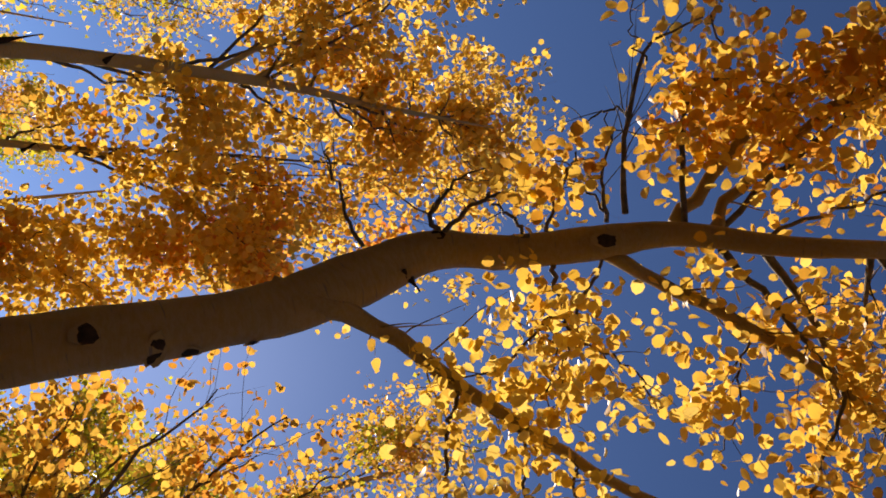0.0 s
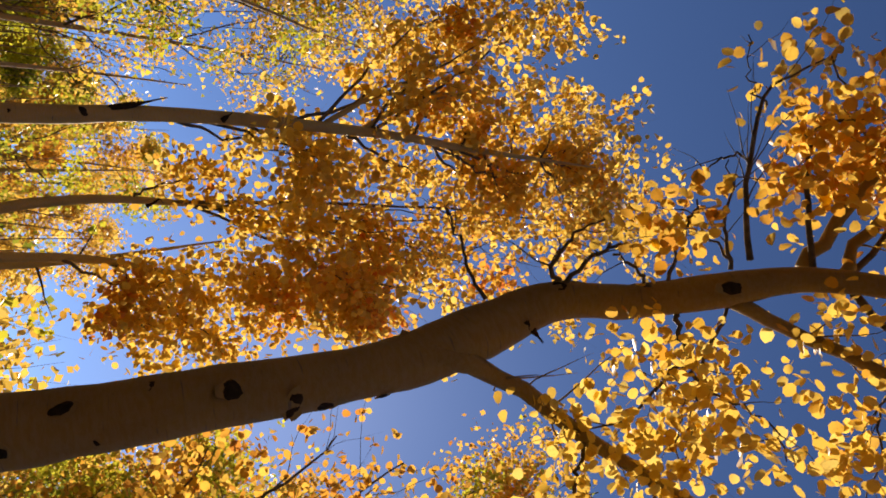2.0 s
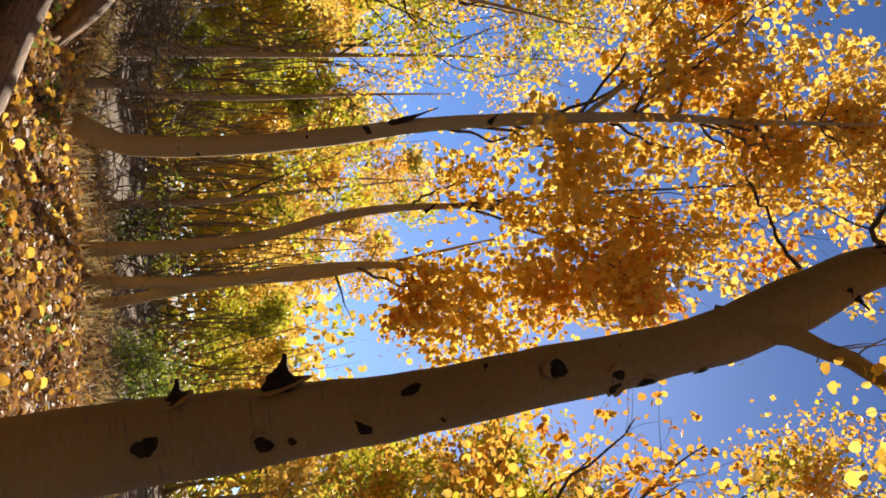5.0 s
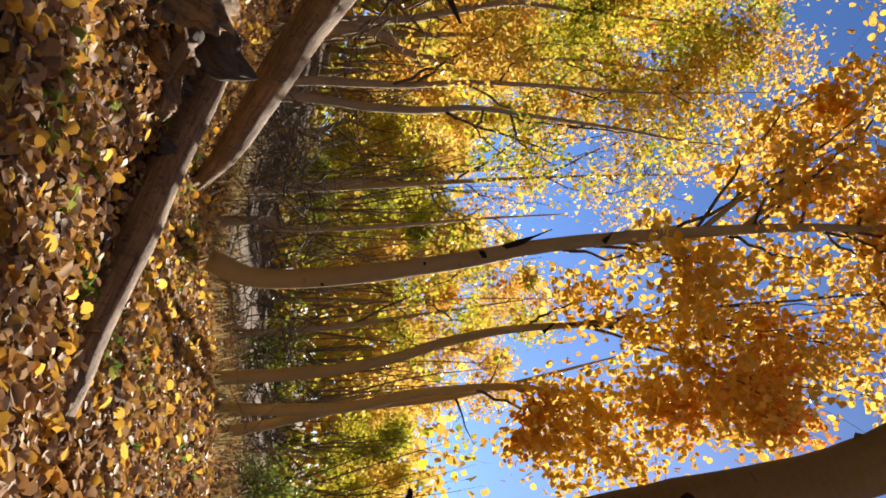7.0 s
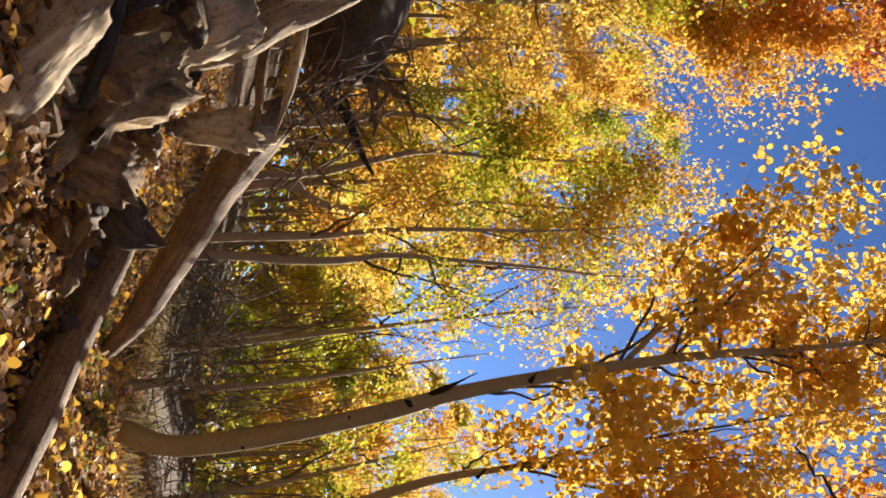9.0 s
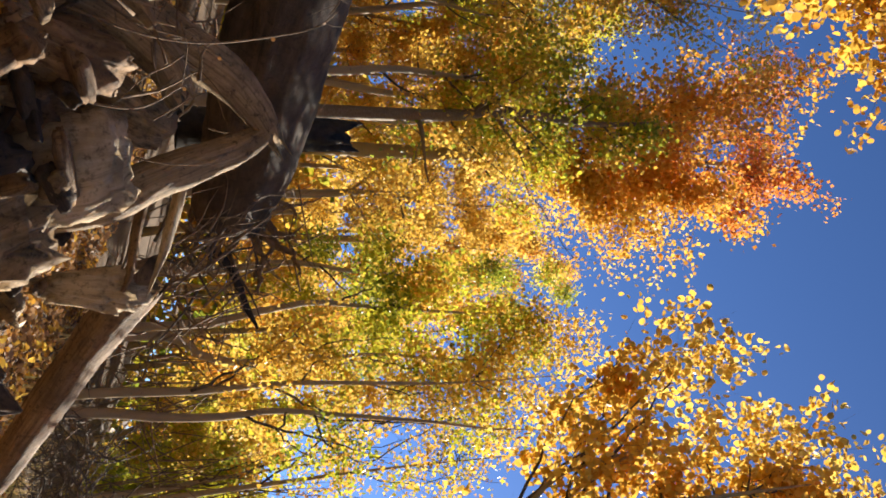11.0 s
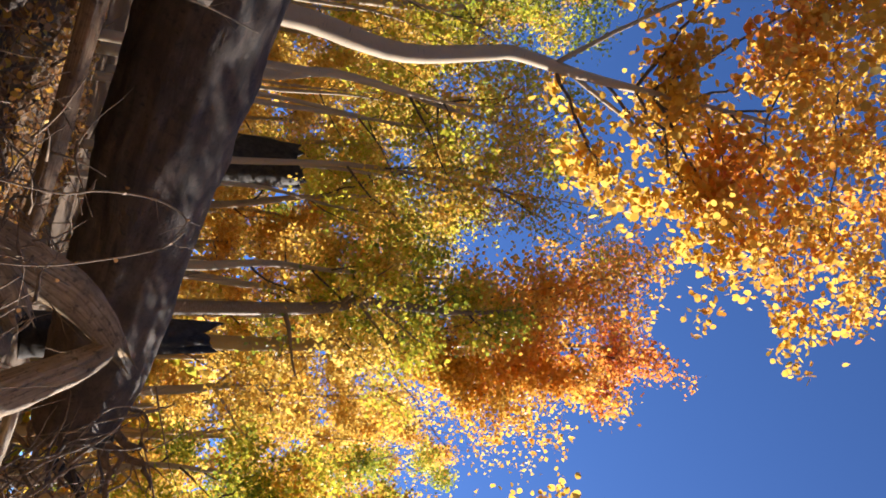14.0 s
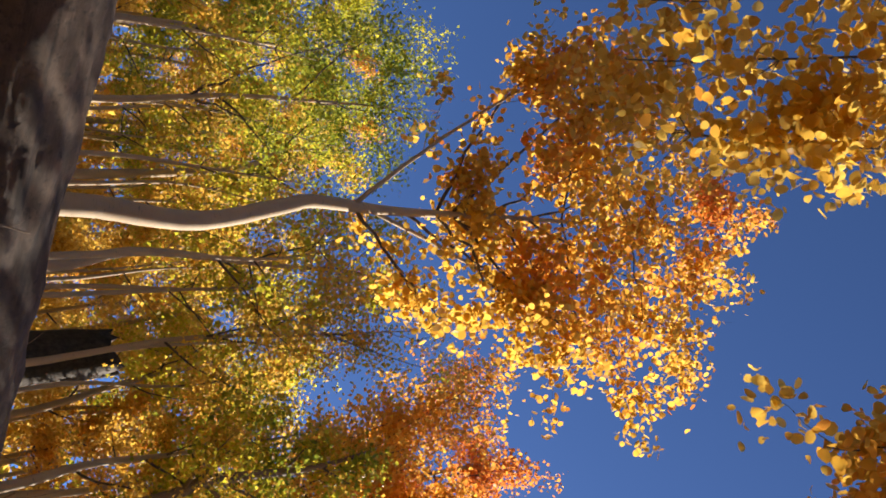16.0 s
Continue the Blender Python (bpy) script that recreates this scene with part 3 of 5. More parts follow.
tree("slender aspen, curved at its base, with a golden crown", [(1.17, 7.07, 0.13, 0.092), (1.33, 7.05, 0.48, 0.085), (1.35, 7.05, 1.02, 0.085), (1.32, 7.06, 1.63, 0.08), (1.25, 7.07, 2.32, 0.074), (1.16, 7.08, 2.97, 0.063),
      (1.09, 7.09, 4.14, 0.054), (1.07, 7.1, 5.33, 0.044), (1.10, 7.09, 6.25, 0.032), (1.1, 7.0, 7.9, 0.007)], 21, [("yellow", 0.5), ("gold", 0.42), ("orange", 0.08)],
     [[(1.06, 7.1, 4.5, 0.03), (0.73, 7.14, 5.0, 0.022), (0.62, 7.15, 5.6, 0.015), (0.44, 7.16, 6.57, 0.006)], [(1.08, 7.1, 4.85, 0.025), (0.8, 7.1, 5.3, 0.018), (0.5, 7.0, 6.0, 0.008)], [(0.73, 7.14, 5.0, 0.016), (0.3, 7.0, 5.6, 0.01), (-0.3, 6.9, 6.3, 0.005)]],
     [(-0.5, 7.2, 6.9), (-0.4, 7.3, 6.0), (0.2, 7.5, 6.4), (0.7, 7.4, 6.2), (0.5, 7.5, 7.2), (1.1, 7.4, 7.7), (1.4, 7.3, 7.0), (1.5, 7.3, 5.9), (1.5, 7.3, 5.0), (1.4, 7.3, 4.5), (1.7, 7.3, 8.1), (1.0, 7.7, 8.4), (0.9, 7.8, 9.2), (0.0, 7.3, 5.8), (1.0, 7.4, 6.6), (1.4, 7.8, 5.2), (0.5, 7.8, 8.3), (1.5, 7.8, 6.9), (1.8, 7.7, 8.0), (1.3, 7.8, 8.8), (1.6, 7.6, 9.0), (1.9, 7.6, 7.4), (2.1, 7.5, 9.0), (1.6, 7.5, 9.6)],
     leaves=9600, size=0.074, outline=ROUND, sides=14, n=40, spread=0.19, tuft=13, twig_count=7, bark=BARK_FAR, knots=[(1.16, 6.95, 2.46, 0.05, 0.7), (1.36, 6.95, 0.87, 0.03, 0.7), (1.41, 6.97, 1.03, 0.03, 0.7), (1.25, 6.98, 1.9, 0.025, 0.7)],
     spurs=[((1.12, 7.05, 2.75), (1.0, 7.0, 3.05), 0.022), ((1.1, 7.0, 3.55), (1.04, 6.98, 3.6), 0.015)])
tree("slender aspen with a kinked trunk and orange leaves", [(2.48, 8.01, -0.15, 0.072), (2.47, 8.01, 1.01, 0.061), (2.39, 8.04, 1.73, 0.054), (2.26, 8.07, 2.27, 0.05), (2.18, 8.10, 2.84, 0.043), (2.16, 8.10, 3.37, 0.036), (2.18, 8.10, 4.25, 0.025), (2.3, 8.1, 6.8, 0.007)],
     31, [("yellow", 0.4), ("gold", 0.43), ("orange", 0.14), ("red", 0.03)], ends=[(1.8, 7.9, 3.9), (1.9, 7.8, 4.9), (2.2, 7.8, 5.6), (1.9, 7.8, 6.3), (2.3, 7.7, 4.6), (2.4, 7.7, 6.7), (2.0, 7.4, 7.2), (2.7, 7.6, 6.0), (2.2, 7.3, 5.1), (2.5, 7.2, 7.0), (2.9, 7.1, 7.4), (2.4, 7.2, 7.8), (2.8, 6.9, 5.4), (2.3, 7.0, 6.1), (1.8, 7.2, 8.6), (1.9, 7.2, 9.7)],
     leaves=4600, size=0.076, outline=ROUND, sides=12, spread=0.24, tuft=13, twig_count=7, spurs=[((2.17, 8.08, 3.35), (2.09, 8.05, 3.45), 0.016)])
tree("slender aspen with a forked yellow and red crown", [(2.92, 8.39, -0.15, 0.065), (2.98, 8.37, 1.22, 0.058), (2.89, 8.40, 2.05, 0.05), (2.88, 8.41, 2.94, 0.04), (2.98, 8.37, 3.69, 0.032), (3.12, 8.32, 5.20, 0.022), (3.2, 8.2, 6.6, 0.007)],
     41, [("yellow", 0.44), ("gold", 0.38), ("orange", 0.11), ("red", 0.07)], ends=[(3.2, 8.0, 4.0), (2.9, 8.1, 4.4), (3.3, 7.9, 5.1), (2.9, 8.1, 5.8), (3.6, 7.8, 4.2), (2.7, 8.2, 6.4), (3.2, 7.8, 5.8), (3.3, 7.7, 6.1), (3.1, 7.8, 5.4), (3.4, 7.8, 3.4), (2.9, 7.9, 3.6)],
     leaves=6000, size=0.076, outline=ROUND, spread=0.24, tuft=13, twig_count=7)
tree("thin aspen leaning out from its neighbour", [(3.22, 8.51, -0.15, 0.061), (3.18, 8.51, 0.32, 0.058), (3.10, 8.54, 0.90, 0.05), (3.05, 8.56, 1.39, 0.043), (3.0, 8.6, 2.6, 0.032), (2.7, 8.8, 4.6, 0.007)],
     51, [("lime", 0.6), ("yellow", 0.4)], auto=4, crown_from=0.75, reach=0.7, leaves=70, size=0.08)
tree("aspen with a golden orange crown beyond the leaning one", [(7.6, 8.3, -0.1, 0.15), (7.5, 8.3, 2.0, 0.13), (7.2, 8.4, 5.0, 0.09), (6.8, 8.3, 8.0, 0.05), (6.5, 8.2, 11.0, 0.012)],
     56, [("lime", 0.24), ("gold", 0.46), ("orange", 0.30)], ends=[(5.5, 8.6, 3.0), (5.5, 8.6, 4.5), (5.9, 8.4, 6.0), (6.1, 8.3, 8.6), (5.5, 8.6, 5.0), (6.2, 8.1, 9.1), (6.1, 8.3, 10.1), (7.1, 7.8, 6.7), (6.6, 8.8, 4.0), (5.0, 8.1, 4.4), (5.0, 8.1, 3.6), (5.5, 7.9, 8.8), (5.2, 8.1, 3.3), (6.6, 7.8, 7.6), (7.0, 7.6, 8.4), (6.2, 8.4, 5.2), (5.6, 8.0, 9.4)],
     leaves=9000, size=0.078, spread=0.28)
tree("young aspen with golden orange leaves beyond the leaning one", [(3.45, 3.15, -0.1, 0.05), (3.4, 3.2, 1.2, 0.042), (3.25, 3.2, 2.6, 0.03), (3.1, 3.2, 3.8, 0.018), (3.0, 3.1, 4.8, 0.005)],
     59, [("lime", 0.12), ("gold", 0.48), ("orange", 0.40)], ends=[(2.2, 3.6, 2.5), (2.35, 3.5, 2.9), (2.5, 3.4, 3.4), (2.35, 3.5, 3.6), (2.6, 3.3, 4.0), (2.5, 3.35, 2.4), (2.7, 3.2, 3.0), (2.7, 3.2, 3.6), (2.2, 3.6, 3.2), (2.85, 3.1, 4.3)],
     leaves=2000, size=0.048, spread=0.17, tuft=9, outline=ROUND)
tree("aspen behind the big log with a green and golden crown", [(-3.34, 9.0, 2.3, 0.10), (-3.36, 9.0, 3.27, 0.085), (-3.40, 8.99, 4.95, 0.072), (-3.49, 8.95, 5.7, 0.064), (-3.40, 8.99, 7.0, 0.040), (-3.5, 9.05, 8.1, 0.012)],
     61, [("green", 0.35), ("lime", 0.25), ("gold", 0.40)], auto=12, crown_from=0.36, reach=0.9, leaves=3000, size=0.066, bark=BARK_SHADED, spread=0.2, climb=0.3)
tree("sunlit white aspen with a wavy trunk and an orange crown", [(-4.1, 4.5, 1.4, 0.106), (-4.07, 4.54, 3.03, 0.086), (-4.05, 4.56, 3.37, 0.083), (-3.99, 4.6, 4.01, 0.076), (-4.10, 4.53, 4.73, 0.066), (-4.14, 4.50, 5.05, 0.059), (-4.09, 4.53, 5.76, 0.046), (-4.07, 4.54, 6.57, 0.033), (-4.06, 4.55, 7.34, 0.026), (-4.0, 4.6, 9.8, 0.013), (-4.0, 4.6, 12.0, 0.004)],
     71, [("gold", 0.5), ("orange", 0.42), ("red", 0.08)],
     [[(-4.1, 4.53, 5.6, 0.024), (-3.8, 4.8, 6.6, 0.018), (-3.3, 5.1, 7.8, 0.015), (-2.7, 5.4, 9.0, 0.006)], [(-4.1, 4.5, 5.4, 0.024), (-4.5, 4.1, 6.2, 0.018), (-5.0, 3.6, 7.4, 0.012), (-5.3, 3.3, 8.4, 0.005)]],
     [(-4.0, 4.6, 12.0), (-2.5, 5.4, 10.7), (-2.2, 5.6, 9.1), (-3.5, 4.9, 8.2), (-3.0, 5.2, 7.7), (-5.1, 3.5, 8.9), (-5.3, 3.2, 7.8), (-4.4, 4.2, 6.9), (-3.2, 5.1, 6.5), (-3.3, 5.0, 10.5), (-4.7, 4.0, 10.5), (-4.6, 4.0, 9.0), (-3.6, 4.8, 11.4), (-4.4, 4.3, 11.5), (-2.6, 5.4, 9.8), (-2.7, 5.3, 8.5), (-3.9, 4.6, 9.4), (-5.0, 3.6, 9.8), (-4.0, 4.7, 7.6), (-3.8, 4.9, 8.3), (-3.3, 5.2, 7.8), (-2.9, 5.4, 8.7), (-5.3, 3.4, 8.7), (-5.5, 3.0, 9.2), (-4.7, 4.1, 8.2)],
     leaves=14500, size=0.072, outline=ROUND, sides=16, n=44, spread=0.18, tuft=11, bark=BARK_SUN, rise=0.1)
tree("tall aspen with a red-orange crown", [(-3.6, 11.0, 2.6, 0.13), (-3.5, 10.9, 5.0, 0.10), (-3.55, 10.9, 7.5, 0.075), (-3.5, 10.8, 10.0, 0.045), (-3.4, 10.7, 12.2, 0.01)],
     81, [("gold", 0.36), ("orange", 0.44), ("red", 0.20)], ends=[(-3.2, 10.6, 12.0), (-4.6, 10.1, 11.2), (-4.0, 10.8, 12.0), (-3.4, 11.0, 11.6), (-4.3, 10.4, 9.9), (-2.7, 10.7, 10.8), (-3.2, 10.6, 9.4), (-4.3, 10.1, 8.5), (-3.7, 9.9, 9.1), (-4.1, 9.5, 9.4), (-3.6, 10.5, 8.4), (-3.3, 9.6, 9.7), (-3.0, 10.9, 7.9), (-2.9, 10.4, 8.7), (-2.7, 10.1, 9.2), (-3.5, 9.1, 10.0), (-4.1, 8.9, 10.0), (-2.5, 10.8, 8.2), (-2.2, 10.4, 8.9), (-3.4, 11.0, 7.6), (-2.6, 9.7, 9.7)],
     leaves=26000, size=0.072, spread=0.24, rise=0.5, tuft=14)


# ---- slender aspens further off ----
def far_aspen(label, path, seed, mix, ends=(), auto=6, leaves=2600, size=0.08, base_r=0.075, crown_from=0.45, reach=1.2):
    z0 = float(ground_z(path[0][0], path[0][1])) - 0.1
    pts = [(path[0][0], path[0][1], min(z0, path[0][2] - 0.4))] + [p for p in path]
    rows = [(*p, base_r * (1.15 - 1.05 * k / (len(pts) - 1))) for k, p in enumerate(pts)]
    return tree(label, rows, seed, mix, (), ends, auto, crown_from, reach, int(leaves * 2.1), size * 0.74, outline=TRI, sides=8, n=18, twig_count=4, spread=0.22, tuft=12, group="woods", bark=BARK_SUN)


far_aspen("curved white aspen with a green crown", [(-0.98, 8.99, 1.94), (-1.07, 8.98, 2.5), (-1.17, 8.97, 3.14), (-1.13, 8.97, 3.6), (-1.07, 8.98, 4.15), (-0.98, 8.99, 5.23), (-0.9, 9.0, 6.4)], 201, [("green", 0.25), ("lime", 0.4), ("gold", 0.35)],
          [(-1.0, 9.0, 4.7), (-0.8, 9.0, 5.2), (-1.25, 9.0, 4.9), (-1.3, 9.0, 4.3), (-1.5, 8.9, 4.6), (-0.6, 9.0, 5.9), (-0.9, 8.6, 5.8)], 0, 2400, 0.08, 0.046)
far_aspen("aspen bowed near its foot, lime crown", [(-0.86, 8.8, 1.66), (-0.65, 8.81, 1.97), (-0.55, 8.81, 2.45), (-0.6, 8.81, 2.88), (-0.56, 8.81, 3.36), (-0.57, 8.81, 3.86), (-0.46, 8.82, 4.76), (-0.4, 8.8, 6.0)], 202, [("lime", 0.45), ("green", 0.15), ("yellow", 0.4)],
          [(-0.75, 9.0, 4.2), (-0.35, 9.0, 4.5), (-0.5, 9.0, 3.9), (-0.15, 9.0, 5.5), (-0.2, 9.0, 5.0), (-0.6, 8.6, 6.3)], 0, 2000, 0.08, 0.046)
far_aspen("straight aspen with golden leaves", [(-0.33, 8.32, 1.05), (-0.3, 8.32, 1.63), (-0.29, 8.32, 2.05), (-0.31, 8.32, 2.77), (-0.24, 8.32, 3.84), (-0.2, 8.32, 4.53), (-0.2, 8.3, 5.8)], 203, [("yellow", 0.6), ("gold", 0.4)],
          [(0.05, 8.6, 4.7), (-0.1, 8.6, 5.9), (-0.5, 8.6, 5.3), (-0.9, 8.6, 5.9), (-0.9, 8.2, 3.0), (-0.5, 8.6, 3.3), (-0.1, 9.0, 3.6), (-0.6, 8.3, 2.8), (0.1, 9.2, 3.9)], 0, 2000, 0.08, 0.046)
far_aspen("aspen with dark knots and lime leaves", [(-0.17, 8.02, 0.92), (-0.07, 8.02, 1.6), (-0.04, 8.02, 2.14), (-0.06, 8.02, 2.55), (0.02, 8.02, 3.12), (0.16, 8.02, 4.06), (0.29, 8.01, 4.75), (0.35, 8.0, 5.4)], 204, [("lime", 0.4), ("green", 0.4), ("gold", 0.2)],
          [(0.25, 8.0, 3.2), (0.4, 8.0, 2.9), (0.5, 8.0, 3.4), (0.5, 8.0, 3.6), (0.2, 8.6, 5.0), (0.35, 8.6, 5.4)], 0, 620, 0.075, 0.046)
far_aspen("golden aspen in the gap of the woods", [(1.0, 13.0, 1.5), (0.9, 13.0, 3.0), (0.8, 13.0, 5.2)], 220, [("gold", 0.5), ("orange", 0.3), ("lime", 0.2)],
          [(0.9, 12.5, 3.0), (1.1, 12.5, 4.4), (0.7, 12.5, 4.9), (1.4, 12.5, 3.8), (1.6, 12.4, 3.2), (0.6, 12.5, 3.6), (-0.1, 12.5, 5.8), (0.5, 12.5, 6.1), (1.1, 12.5, 5.5), (1.5, 12.4, 6.2), (1.4, 12.4, 4.7), (0.1, 12.5, 6.7)], 0, 800, 0.09, 0.06)
far_aspen("olive aspen on the hillside behind the white one", [(-7.2, 6.6, 4.4), (-7.3, 6.4, 6.0), (-7.3, 6.3, 7.4), (-7.3, 6.2, 9.2)], 221, [("green", 0.8), ("lime", 0.2)],
          [(-8.1, 5.4, 8.4), (-7.7, 5.8, 9.1), (-7.2, 6.4, 8.9), (-6.7, 6.9, 8.5), (-7.9, 5.6, 7.8), (-7.6, 6.0, 8.4), (-7.0, 6.8, 7.6)], 2, 2200, 0.08, 0.05)
far_aspen("golden aspen with a broad crown on the hillside", [(-4.9, 8.3, 3.6), (-5.0, 8.2, 5.4), (-4.9, 8.2, 7.2), (-4.8, 8.2, 9.4)], 222, [("gold", 0.4), ("lime", 0.35), ("yellow", 0.25)],
          [(-5.6, 7.8, 8.0), (-5.3, 7.9, 8.8), (-4.7, 8.3, 9.1), (-4.6, 8.3, 8.3), (-5.1, 8.1, 7.6), (-4.6, 8.3, 7.2), (-4.2, 8.5, 9.4)], 2, 2200, 0.08, 0.05)
far_aspen("lime aspen far up the slope", [(-6.1, 10.6, 4.0), (-6.2, 10.5, 6.0), (-6.1, 10.5, 7.8), (-6.0, 10.5, 9.6)], 223, [("lime", 0.5), ("gold", 0.5)],
          [(-6.8, 10.1, 8.5), (-6.2, 10.5, 8.4), (-5.5, 10.8, 8.2), (-6.4, 10.3, 8.8), (-5.8, 10.7, 9.5)], 2, 1600, 0.085, 0.05)
far_aspen("olive-lime aspen between the slender trunks", [(2.9, 11.4, 1.0), (2.8, 11.4, 2.2), (2.7, 11.4, 3.2), (2.6, 11.4, 4.2)], 224, [("lime", 0.6), ("green", 0.25), ("gold", 0.15)],
          [(2.3, 11.4, 2.6), (2.8, 11.3, 3.2), (3.3, 11.2, 2.6), (2.1, 11.5, 3.4)], 1, 900, 0.085, 0.05)
far_aspen("golden aspen with a spreading crown behind the slender ones", [(0.9, 10.6, 0.9), (0.85, 10.5, 2.6), (0.8, 10.4, 4.2), (0.8, 10.3, 6.4)], 225, [("gold", 0.45), ("yellow", 0.25), ("lime", 0.3)],
          [(0.2, 9.2, 5.4), (0.5, 9.7, 5.7), (1.0, 10.4, 5.7), (0.4, 9.4, 4.9), (1.2, 10.8, 6.2), (-0.1, 8.8, 5.6), (0.3, 9.6, 6.2), (-0.2, 9.2, 5.0), (-0.4, 9.0, 4.6)], 0, 1100, 0.085, 0.05)
far_aspen("thin aspen with a bent base", [(1.08, 8.95, 0.57), (1.17, 8.94, 0.69), (1.19, 8.93, 1.53), (1.13, 8.94, 2.83), (1.1, 8.9, 3.8)], 205, [("yellow", 1.0)], (), 4, 90, 0.08, 0.05, 0.7, 0.5)
far_aspen("aspen with tall yellow crown", [(-4.24, 10.23, 3.58), (-4.13, 10.28, 4.66), (-4.14, 10.27, 5.9), (-4.2, 10.2, 9.0)], 206, [("yellow", 0.5), ("orange", 0.5)], [(-2.2, 10.8, 7.3), (-2.5, 10.8, 8.4), (-1.8, 10.9, 7.8), (-3.1, 12.0, 9.6)], 6, 2000)
far_aspen("sunlit aspen with green leaves", [(-3.98, 9.29, 3.53), (-4.06, 9.26, 4.48), (-4.01, 9.28, 5.57), (-4.0, 9.3, 7.4)], 207, [("green", 0.5), ("lime", 0.5)], (), 9, 1500, crown_from=0.64)
far_aspen("pale aspen with golden leaves", [(-3.05, 11.69, 3.72), (-3.09, 11.68, 4.8), (-2.93, 11.72, 6.08), (-2.9, 11.7, 8.0)], 208, [("gold", 0.6), ("yellow", 0.4)], (), 9, 2600, crown_from=0.35)
far_aspen("aspen with a wavy trunk, green leaves", [(-2.0, 12.0, 2.6), (-2.1, 12.0, 3.6), (-1.9, 11.9, 5.0), (-2.0, 11.9, 7.6)], 209, [("lime", 0.6), ("green", 0.4)], (), 8, 2400, crown_from=0.4)
far_aspen("aspen with lime leaves", [(-5.15, 6.85, 3.67), (-5.26, 6.78, 4.54), (-5.12, 6.87, 6.04), (-4.97, 6.97, 7.8)], 210, [("gold", 0.5), ("lime", 0.5)], (), 9, 1900, crown_from=0.64)
far_aspen("leaning aspen with yellow leaves", [(-3.53, 9.34, 3.25), (-3.43, 9.37, 4.53), (-3.56, 9.33, 5.61), (-3.43, 9.38, 7.7)], 211, [("yellow", 0.5), ("lime", 0.5)], (), 9, 2400, crown_from=0.66)
far_aspen("thin white aspen with golden leaves", [(-4.29, 10.13, 3.67), (-4.39, 10.09, 4.63), (-4.29, 10.13, 5.93), (-4.3, 10.1, 7.6)], 212, [("gold", 1.0)], (), 7, 1100, base_r=0.06)
far_aspen("sunlit aspen with forked top", [(-7.49, 8.22, 4.76), (-7.63, 8.09, 6.88), (-7.86, 7.89, 7.6), (-7.9, 7.8, 9.0)], 213, [("green", 0.45), ("lime", 0.35), ("gold", 0.2)], (), 9, 2400, crown_from=0.6)
far_aspen("aspen with a dense green crown", [(-9.64, 7.43, 5.33), (-9.68, 7.38, 6.41), (-9.64, 7.42, 7.41), (-9.6, 7.4, 10.6)], 214, [("green", 0.6), ("lime", 0.4)],
          [(-9.5, 7.6, 8.7), (-9.9, 7.1, 9.2), (-9.2, 7.9, 9.9), (-9.7, 7.3, 10.2), (-10.0, 6.9, 10.8), (-9.0, 8.1, 9.2), (-9.8, 7.3, 8.0)], 3, 3600)
far_aspen("aspen with yellow-green crown", [(-6.0, 11.8, 4.5), (-6.2, 11.6, 6.0), (-6.3, 11.5, 7.4), (-6.2, 11.4, 9.6)], 215, [("yellow", 0.5), ("lime", 0.5)],
          [(-5.9, 11.6, 6.6), (-6.3, 11.4, 7.6), (-6.9, 11.1, 8.2), (-6.2, 11.4, 8.7), (-7.0, 11.0, 7.2), (-5.4, 11.8, 9.2), (-6.7, 11.2, 6.3)], 2, 3000)
for k, (x, y) in enumerate([(-5.3, 7.6), (-5.6, 7.9), (-4.8, 6.2), (-6.2, 8.6), (-6.6, 7.4), (-7.0, 9.6), (-8.3, 8.2), (-7.6, 6.9), (-6.9, 8.1), (-7.9, 7.4), (-6.3, 6.6), (-6.0, 7.0), (-8.6, 6.9), (-9.2, 6.2), (-7.3, 5.6), (-8.0, 9.0), (-5.0, 9.2)]):
    far_aspen("thin sunlit aspen stem", [(x, y, 3.2), (x + 0.1 * math.sin(3 * k), y, 4.4), (x - 0.12 * math.sin(5 * k), y, 5.6), (x + 0.2 * math.sin(2 * k), y, 6.8)], 230 + k, [("lime", 0.5), ("gold", 0.5)], (), 5, 300, base_r=0.045, crown_from=0.68, reach=0.8)


